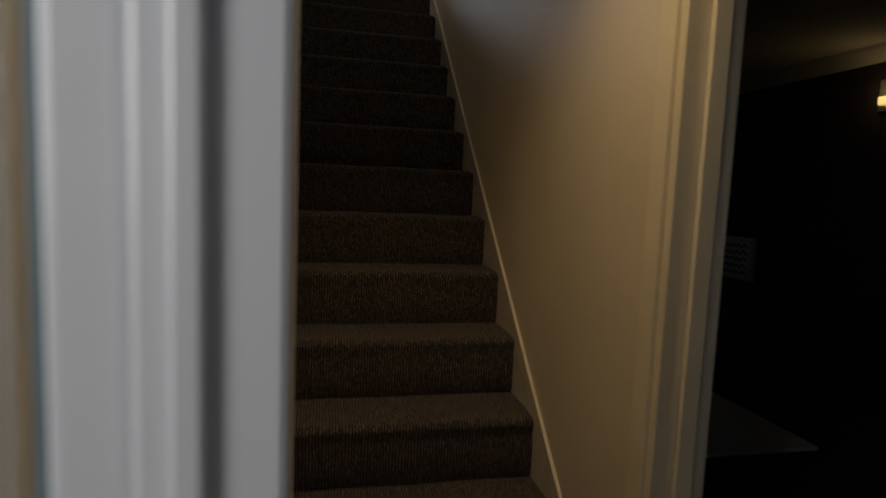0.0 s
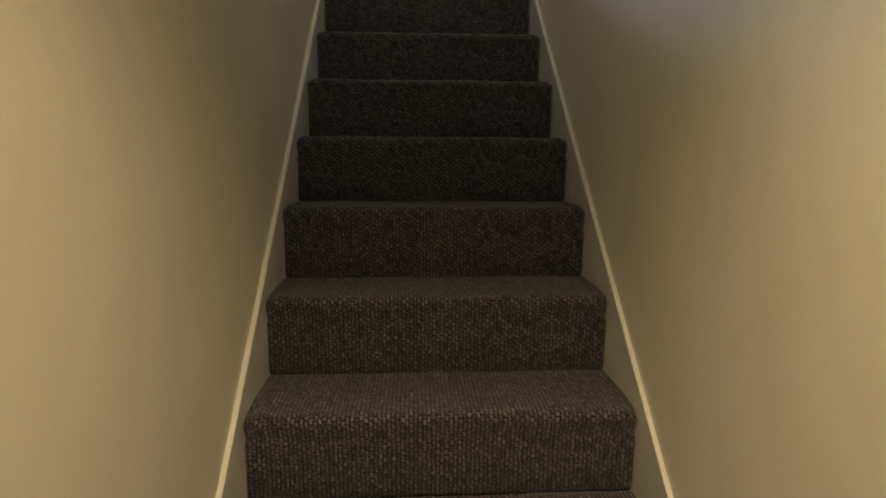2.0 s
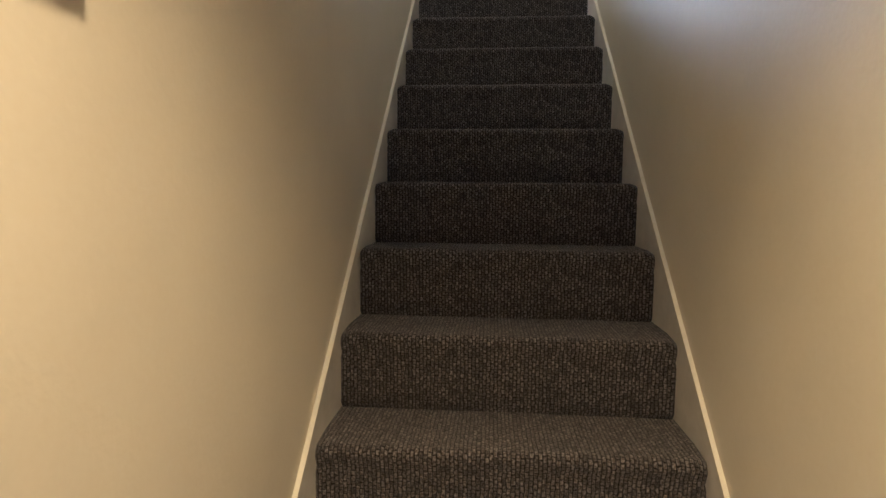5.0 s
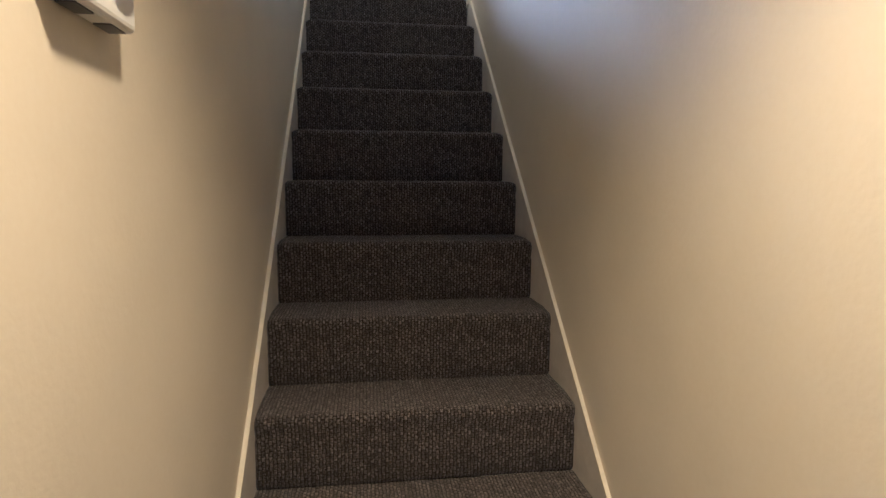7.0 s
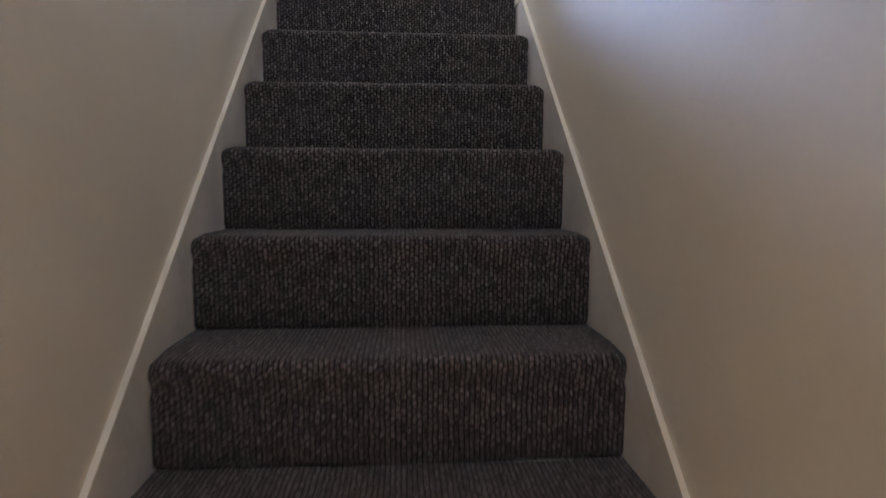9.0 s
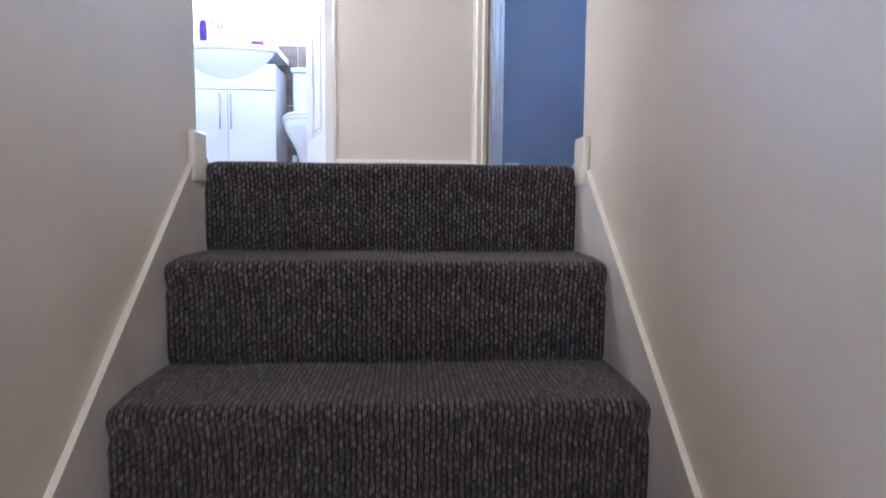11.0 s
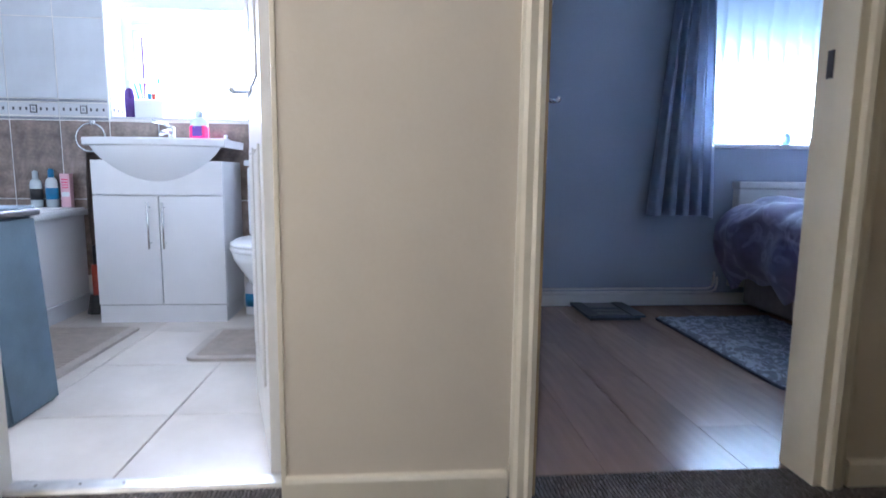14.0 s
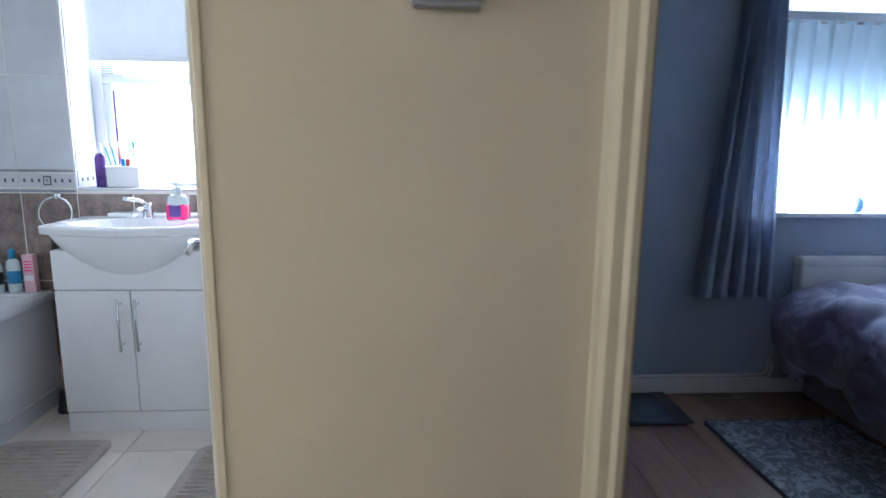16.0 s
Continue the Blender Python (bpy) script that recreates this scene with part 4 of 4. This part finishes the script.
for i, (x, y, w, h, a_, b_, c_, lab) in enumerate((
        (-1.415, 2.72, 0.06, 0.19, M_CLEARISH, M_CLEARISH, M_BLACK, "pale shampoo bottle with a black base on the bath rim"),
        (-1.345, 2.735, 0.062, 0.20, M_CLEARISH, M_TEAL, M_TEAL, "clear bottle with a blue label on the bath rim"))):
    bottle("shampoo_bottle", lab, x, y, 0.555, w, h, a_, b_, c_)

carton = thing("carton", "slim pale pink carton with a white band on the bath rim", "carton")
part("box", box(-1.292, -1.244, 2.715, 2.75, 0.5555, 0.73, 0.0015), M_PALEPINK, carton)
part("band", box(-1.288, -1.248, 2.7138, 2.7149, 0.61, 0.635), M_CERAMIC, carton, "white printed band")
for i in range(4):
    part("print_line", box(-1.284, -1.252, 2.7138, 2.7149, 0.655 + i * 0.014, 0.660 + i * 0.014), M_PINK, carton)

# ---- laundry bin ----
lb = thing("laundry_bin", "tall blue-grey tapered laundry bin with a rim", "laundry bin")
def quad(x0, x1, y0, y1, z):
    return [(x0, y0, z), (x1, y0, z), (x1, y1, z), (x0, y1, z)]


bm = loft([quad(-0.93, -0.655, 1.245, 1.49, 0.0), quad(-0.95, -0.695, 1.235, 1.5, 0.61)])
bmesh.ops.bevel(bm, geom=bm.edges[:], offset=0.012, segments=3, affect="EDGES")
part("body", bm, M_BIN, lb)
part("rim", box(-0.96, -0.683, 1.225, 1.51, 0.605, 0.628, 0.008, 3), M_DARK, lb)
part("lid", box(-0.95, -0.692, 1.235, 1.5, 0.628, 0.637, 0.004, 3), M_BIN, lb)
part("tag", box(-0.80, -0.76, 1.236, 1.2405, 0.50, 0.512), M_MIDGREY, lb)


def ribbed_mat(name, label, corners, ribs, r=0.05):
    """A floor mat with rounded corners and raised ribs."""
    x0, x1, y0, y1 = corners
    t = thing(name, label, "bath mat")
    pts = []
    for cx, cy, a0 in ((x1 - r, y1 - r, 0), (x0 + r, y1 - r, 90), (x0 + r, y0 + r, 180), (x1 - r, y0 + r, 270)):
        for i in range(6):
            a = radians(a0 + i * 18)
            pts.append((cx + r * math.cos(a), cy + r * math.sin(a)))
    part("mat_base", prism(pts, "z", 0.001, 0.014), M_MAT, t)
    for i in range(ribs):
        y = y0 + 0.05 + (y1 - y0 - 0.1) * i / (ribs - 1)
        part("rib", tube([(x0 + 0.04, y, 0.014), (x1 - 0.04, y, 0.014)], 0.006, 6), M_MAT, t)
    return t


ribbed_mat("bath_mat", "taupe ribbed bath mat on the tiled floor", (-1.19, -0.755, 1.60, 2.345), 22)
ribbed_mat("pedestal_mat", "taupe ribbed mat in front of the toilet", (-0.385, 0.18, 1.825, 2.28), 14)

# ---- bedroom shell ----
QX0, QX1 = 0.42, 4.6
BWX0, BWX1, BWZ0, BWZ1 = 2.14, 3.75, 0.94, 2.05
structure("wall_bed_left", box(QX0 - 0.02, QX0, BACK_Y, BED_Y + 0.3, -0.1, CEIL), M_BLUE, "blue bedroom side wall", "wall")
structure("wall_bed_right", box(QX1, QX1 + 0.1, BACK_Y, BED_Y + 0.3, -0.1, CEIL), M_BLUE, "blue bedroom side wall", "wall")
structure("wall_bed_door", box(BED_X1 + 0.03, QX1, BACK_Y + 0.0, BACK_Y + 0.02, -0.1, CEIL), M_BLUE, "blue bedroom wall beside the door", "wall")
structure("bed_ceiling", box(QX0, QX1, BACK_Y, BED_Y, CEIL, CEIL + 0.1), M_CEIL, "white bedroom ceiling", "ceiling")
bm = box(QX0, BWX0, BED_Y, BED_Y + 0.3, -0.1, CEIL)
box(BWX1, QX1, BED_Y, BED_Y + 0.3, -0.1, CEIL, bm=bm)
box(BWX0, BWX1, BED_Y, BED_Y + 0.3, -0.1, BWZ0, bm=bm)
box(BWX0, BWX1, BED_Y, BED_Y + 0.3, BWZ1, CEIL, bm=bm)
structure("wall_bed_window", bm, M_BLUE, "blue bedroom wall under the window", "wall")
structure("bedroom_floor", box(QX0, QX1, 0.9, BED_Y, -0.1, -0.005), M_GROUT_D, "bedroom floor deck under the laminate", "floor")
skirt("baseboard_bedroom", QX0, QX1, BED_Y, 0.072, 0.016, M_WHITE)
bw = thing("window_bedroom", "white plastic bedroom window", "window", kind="structure")
fy = BED_Y + 0.17
part("window_frame", box(BWX0, BWX0 + 0.06, fy, fy + 0.06, BWZ0, BWZ1, 0.006), M_UPVC, bw)
part("window_frame", box(BWX1 - 0.06, BWX1, fy, fy + 0.06, BWZ0, BWZ1, 0.006), M_UPVC, bw)
part("window_frame", box(BWX0 + 0.06, BWX1 - 0.06, fy, fy + 0.06, BWZ0, BWZ0 + 0.03, 0.006), M_UPVC, bw)
part("window_frame", box(BWX0 + 0.06, BWX1 - 0.06, fy, fy + 0.06, BWZ1 - 0.05, BWZ1, 0.006), M_UPVC, bw)
g = part("pane", box(BWX0 + 0.05, BWX1 - 0.05, fy + 0.026, fy + 0.034, BWZ0 + 0.02, BWZ1 - 0.04), M_GLASS, bw)
g.visible_shadow = False
part("window_sill", box(BWX0 - 0.02, BWX1 + 0.02, BED_Y - 0.03, fy, BWZ0 - 0.022, BWZ0 + 0.002, 0.005), M_UPVC, bw)
structure("bedroom_backdrop", box(1.2, 5.2, 3.6, 3.61, 0.0, 3.2), M_SKYCARD, "bright hazy daylight outside the bedroom window", "backdrop")
orn = thing("ornament", "small pale blue rounded ornament on the window sill", "ornament")
part("body", lathe([(0.022, 0), (0.03, 0.02), (0.028, 0.05), (0.012, 0.075)], (2.73, BED_Y + 0.03, BWZ0 + 0.002), 14), M_PALEBLUE, orn, smooth=True)

vb = thing("vertical_blind", "pale vertical slat blind across the bedroom window", "blind")
part("headrail", box(BWX0 + 0.01, BWX1 - 0.01, BED_Y + 0.06, BED_Y + 0.10, 1.86, 1.90, 0.004), M_UPVC, vb)
sl = None
for i in range(17):
    x = BWX0 + 0.06 + i * 0.092
    def slat(u, v, x=x):
        a = radians(-16)
        return (x + (u - 0.5) * 0.1 * math.cos(a), BED_Y + 0.08 + (u - 0.5) * 0.1 * math.sin(a) + 0.006 * math.cos((u - 0.5) * 3), 1.86 - v * 0.885)
    part("slat", grid_sheet(4, 2, slat, 0.0008), M_SLAT, vb, smooth=True)
    part("hanger", box(x - 0.02, x + 0.012, BED_Y + 0.076, BED_Y + 0.084, 1.845, 1.862, 0.002), M_UPVC, vb)

curt = thing("curtain", "slate blue satin curtain hanging beside the window", "curtain")


def fold(u, v):
    x0, x1 = 1.995 - 0.135 * v, 2.165 + 0.095 * v
    amp = 0.028 + 0.012 * v
    ph = u * 2 * math.pi * 5.2 + 0.5 * math.sin(v * 2 + u * 5)
    x = x0 + (x1 - x0) * (u + 0.02 * math.sin(ph * 1.0 + 1))
    hem = 0.025 * max(0.0, (u - 0.86) / 0.14)
    return (x, BED_Y - 0.085 + amp * math.sin(ph) - 0.01 * math.sin(2 * ph + v), 2.08 - v * (1.545 + hem))


part("cloth", grid_sheet(110, 30, fold, 0.004), M_CURTAIN, curt, smooth=True)
pole = tagged(part("curtain_pole", tube([(1.75, BED_Y - 0.085, 2.1), (4.1, BED_Y - 0.085, 2.1)], 0.013), M_STEEL, None, "", True), "metal curtain pole above the window", "curtain pole")

# ---- bed ----
bed = thing("bed", "divan bed with a cream headboard and taupe base", "bed")
part("base", box(2.455, 3.85, 0.75, 2.64, 0.03, 0.30, 0.015, 3), M_VALANCE, bed)
for x, y in ((2.53, 2.55), (2.53, 0.85), (3.78, 2.55), (3.78, 0.85)):
    part("castor", lathe([(0.02, 0), (0.025, 0.015), (0.02, 0.035)], (x, y, 0), 10), M_BLACK, bed)
part("mattress", box(2.44, 3.86, 0.75, 2.64, 0.30, 0.54, 0.04, 3), M_VALANCE, bed)
hd = part("headboard", box(2.392, 3.92, 2.655, 2.715, 0.12, 0.715, 0.012, 3), M_HEAD, bed)
part("top_rail", box(2.385, 3.93, 2.645, 2.72, 0.685, 0.73, 0.012, 3), M_HEAD, hd)


def duvet(u, v):
    """Cover: falls over the side, swells on top."""
    y = 2.62 - v * 1.95
    s = u * 1.9
    nz = noise.noise(Vector((s * 5, y * 4, 0.3))) * 0.022 + noise.noise(Vector((s * 13, y * 9, 2.3))) * 0.012
    hem = 0.02 * math.sin(y * 14) + 0.012 * math.sin(y * 31 + 1)
    ridge = abs(noise.noise(Vector((s * 6 + y * 3, y * 5 - s * 2, 7.7)))) * 0.055
    endr = max(0.0, 1 - v / 0.06)
    if s < 0.45:
        t = s / 0.45
        x = 2.37 - 0.13 * math.sin(t * math.pi * 0.62) + 0.02 * math.sin(y * 17 + t * 2)
        z = 0.165 + 0.36 * t + hem * (1 - t)
    else:
        t = (s - 0.45) / 1.45
        x = 2.27 + 1.45 * t
        z = 0.525 + 0.10 * min(1.0, (t * 9) ** 0.55) - 0.02 * t
    return (x + nz - ridge * 0.4, y - endr * 0.0 + nz * 0.5, z + nz + ridge - 0.05 * endr ** 2)


dv = thing("duvet", "rumpled lilac satin duvet spread over the bed", "duvet")
part("cover", grid_sheet(90, 110, duvet, 0.025), M_DUVET, dv, smooth=True)

# ---- bedroom floor things ----
rug = thing("bedroom_rug", "grey shaggy rug with a dark bound edge beside the bed", "rug")
RX0, RX1, RY0, RY1, rr = 1.825, 2.47, 1.36, 2.415, 0.09
pts = []
for cx, cy, a0, r_ in ((RX1 - 0.02, RY1 - 0.02, 0, 0.02), (RX0 + 0.02, RY1 - 0.02, 90, 0.02), (RX0 + rr, RY0 + rr, 180, rr), (RX1 - rr, RY0 + rr, 270, rr)):
    for i in range(7):
        a = radians(a0 + i * 15)
        pts.append((cx + r_ * math.cos(a), cy + r_ * math.sin(a)))
part("binding", prism(pts, "z", 0.001, 0.010), M_EDGE, rug)
ctr = ((RX0 + RX1) / 2, (RY0 + RY1) / 2)


def pile(u, v):
    x, y = RX0 + 0.012 + u * (RX1 - RX0 - 0.024), RY0 + 0.012 + v * (RY1 - RY0 - 0.024)
    for cx in (RX0 + rr, RX1 - rr):
        if y < RY0 + rr and ((cx < ctr[0] and x < cx) or (cx > ctr[0] and x > cx)):
            d = Vector((x - cx, y - RY0 - rr))
            m_ = max(abs(d.x), abs(d.y))
            if d.length > 1e-6:
                d = d.normalized() * m_
            x, y = cx + d.x, RY0 + rr + d.y
    h = 0.018 + 0.007 * noise.noise(Vector((x * 30, y * 30, 0))) + 0.004 * noise.noise(Vector((x * 90, y * 90, 3)))
    e = min(u, 1 - u, v, 1 - v)
    return (x, y, h if e > 0.001 else 0.010)


part("rug_top", grid_sheet(80, 120, pile), M_RUG, rug, smooth=True)
sc = thing("bathroom_scale", "dark glass bathroom scale lying on the laminate floor", "scale")
part("platform", box(1.45, 1.762, 2.375, 2.69, 0.018, 0.028, 0.004, 2), M_GLASSY, sc)
for x0, x1 in ((1.452, 1.52), (1.692, 1.76)):
    part("foot_pad", box(x0, x1, 2.377, 2.688, 0.0281, 0.031, 0.001), M_BLACK, sc)
part("housing", box(1.47, 1.742, 2.39, 2.67, 0.0, 0.018, 0.004), M_BLACK, sc)

so = thing("wall_socket", "white double wall socket with a plug above the skirting", "socket")
part("plate", box(1.175, 1.275, BED_Y - 0.012, BED_Y - 0.0005, 0.12, 0.21, 0.003), M_PLASTIC, so)
part("plug", box(1.19, 1.235, BED_Y - 0.05, BED_Y - 0.012, 0.13, 0.175, 0.008, 3), M_PLASTIC, so)
part("lead", tube([(1.212, BED_Y - 0.04, 0.13), (1.215, BED_Y - 0.05, 0.06), (1.20, BED_Y - 0.05, 0.01)], 0.005), M_BLACK, so)
wsw = thing("wall_switch", "small white switch plate on the blue wall", "switch")
part("plate", box(1.255, 1.305, BED_Y - 0.01, BED_Y - 0.0005, 1.67, 1.76, 0.003), M_PLASTIC, wsw)
part("rocker", box(1.272, 1.288, BED_Y - 0.014, BED_Y - 0.010, 1.70, 1.73, 0.002), M_PLASTIC, wsw)
for z, x1, up in ((0.101, 2.325, 0.20), (0.082, 2.345, 0.17)):
    run = [(1.29, BED_Y - 0.02, 0.02), (1.29, BED_Y - 0.02, z - 0.015), (1.30, BED_Y - 0.02, z), (x1 - 0.03, BED_Y - 0.02, z), (x1 - 0.008, BED_Y - 0.02, z + 0.012), (x1, BED_Y - 0.02, z + 0.04), (x1, BED_Y - 0.02, up)]
    tagged(part("heating_pipe", tube(run, 0.0075), M_WHITE, None, "", True), "white painted heating pipe along the skirting", "pipe")

# ---- laid pieces: laminate boards, floor tiles and wall tiles ----
floor_bed = bpy.data.objects["bedroom_floor"]
mesh_cache = {}


def piece(name, sx, sy, sz, at, material, parent, bevel=0.0015):
    key = (name, round(sx, 3), round(sy, 3), round(sz, 3), material.name)
    if key not in mesh_cache:
        bm = box(0, sx, 0, sy, 0, sz, bevel, 1)
        me = bpy.data.meshes.new(name)
        bmesh.ops.recalc_face_normals(bm, faces=bm.faces)
        bm.to_mesh(me)
        bm.free()
        me.materials.append(material)
        mesh_cache[key] = me
    o = new(name, mesh_cache[key])
    o.location = at
    o.parent = parent
    return o


x, row = 0.42, 0
while x < 3.6:
    y = 0.90 - (row * 0.43) % 1.2
    while y < BED_Y - 0.02:
        y0, y1 = max(y, 0.90), min(y + 1.2, BED_Y - 0.02)
        if y1 - y0 > 0.02:
            piece("laminate_board", 0.1895, y1 - y0 - 0.001, 0.005, (x, y0, -0.005), M_LAMINATE, floor_bed, 0.0008)
        y += 1.2
    x += 0.19
    row += 1

floor_bath = bpy.data.objects["bath_floor"]
for i in range(-3, 3):
    for j in range(0, 5):
        x0, x1 = max(-0.682 + i * 0.446, BX0), min(-0.682 + (i + 1) * 0.446, BX1)
        y0, y1 = max(1.32 + (j - 1) * 0.474, BACK_Y + 0.003), min(1.32 + j * 0.474, OUT_Y)
        if x1 - x0 > 0.02 and y1 - y0 > 0.02:
            piece("floor_tile", x1 - x0 - 0.004, y1 - y0 - 0.004, 0.007, (x0 + 0.002, y0 + 0.002, -0.006), M_TILE_F, floor_bath)

TILE, JOINT = 0.25, 0.005
wall_tiles = ((0.18, 0.595, M_TILE_B), (0.595, 1.008, M_TILE_B), (1.118, 1.53, M_TILE_W), (1.53, 1.945, M_TILE_W), (1.945, CEIL, M_TILE_W))
for z0, z1, m in wall_tiles:
    for i in range(-4, 6):
        x0 = max(-1.056 + i * TILE, BX0)
        x1 = min(-1.056 + (i + 1) * TILE, BX1)
        if z0 > 1.0 and i >= 0 and x1 <= WX1 + 0.05 and z0 < WZ1:
            continue
        if x1 - x0 > 0.02:
            piece("brown_tile" if m is M_TILE_B else "white_tile", x1 - x0 - JOINT, 0.008, z1 - z0 - JOINT, (x0 + JOINT / 2, OUT_Y - 0.009, z0 + JOINT / 2), m, wall_bath)
for i in range(-4, 0):
    x0 = max(-1.056 + i * TILE, BX0)
    x1 = -1.056 + (i + 1) * TILE
    if x1 - x0 < 0.1:
        continue
    bt = piece("border_tile", x1 - x0 - JOINT, 0.008, 0.062, (x0 + JOINT / 2, OUT_Y - 0.009, 1.034), M_BORDER, wall_bath)
    piece("border_strip", x1 - x0 - JOINT, 0.011, 0.012, (x0 + JOINT / 2, OUT_Y - 0.012, 1.012), M_MIDGREY, wall_bath)
    piece("border_strip", x1 - x0 - JOINT, 0.011, 0.012, (x0 + JOINT / 2, OUT_Y - 0.012, 1.104), M_MIDGREY, wall_bath)
    cx = (x0 + x1) / 2
    piece("motif_frame", 0.036, 0.003, 0.042, (cx - 0.018, OUT_Y - 0.011, 1.044), M_DARK, wall_bath, 0.0005)
    piece("motif_inset", 0.024, 0.003, 0.030, (cx - 0.012, OUT_Y - 0.0125, 1.050), M_BORDER, wall_bath, 0.0005)
    piece("motif_core", 0.012, 0.003, 0.016, (cx - 0.006, OUT_Y - 0.014, 1.057), M_MIDGREY, wall_bath, 0.0005)
    for dx in (-0.1, -0.066, -0.036, 0.036, 0.066, 0.1):
        if x0 < cx + dx - 0.006 and cx + dx + 0.006 < x1:
            piece("motif_dot", 0.009, 0.003, 0.016, (cx + dx - 0.0045, OUT_Y - 0.011, 1.057), M_DARK, wall_bath, 0.0005)

# tiles on the side of the window recess
for z0, z1 in ((1.118, 1.53), (1.53, 1.945)):
    piece("reveal_tile", 0.006, 0.18, z1 - z0 - JOINT, (WX0, OUT_Y + 0.004, z0), M_TILE_W, wall_bath)
piece("border_tile", 0.006, 0.18, 0.075, (WX0, OUT_Y + 0.004, 1.036), M_BORDER, wall_bath)
for dy in (0.03, 0.075, 0.12):
    piece("motif_dot", 0.003, 0.009, 0.016, (WX0 + 0.006, OUT_Y + dy, 1.062), M_DARK, wall_bath, 0.0005)
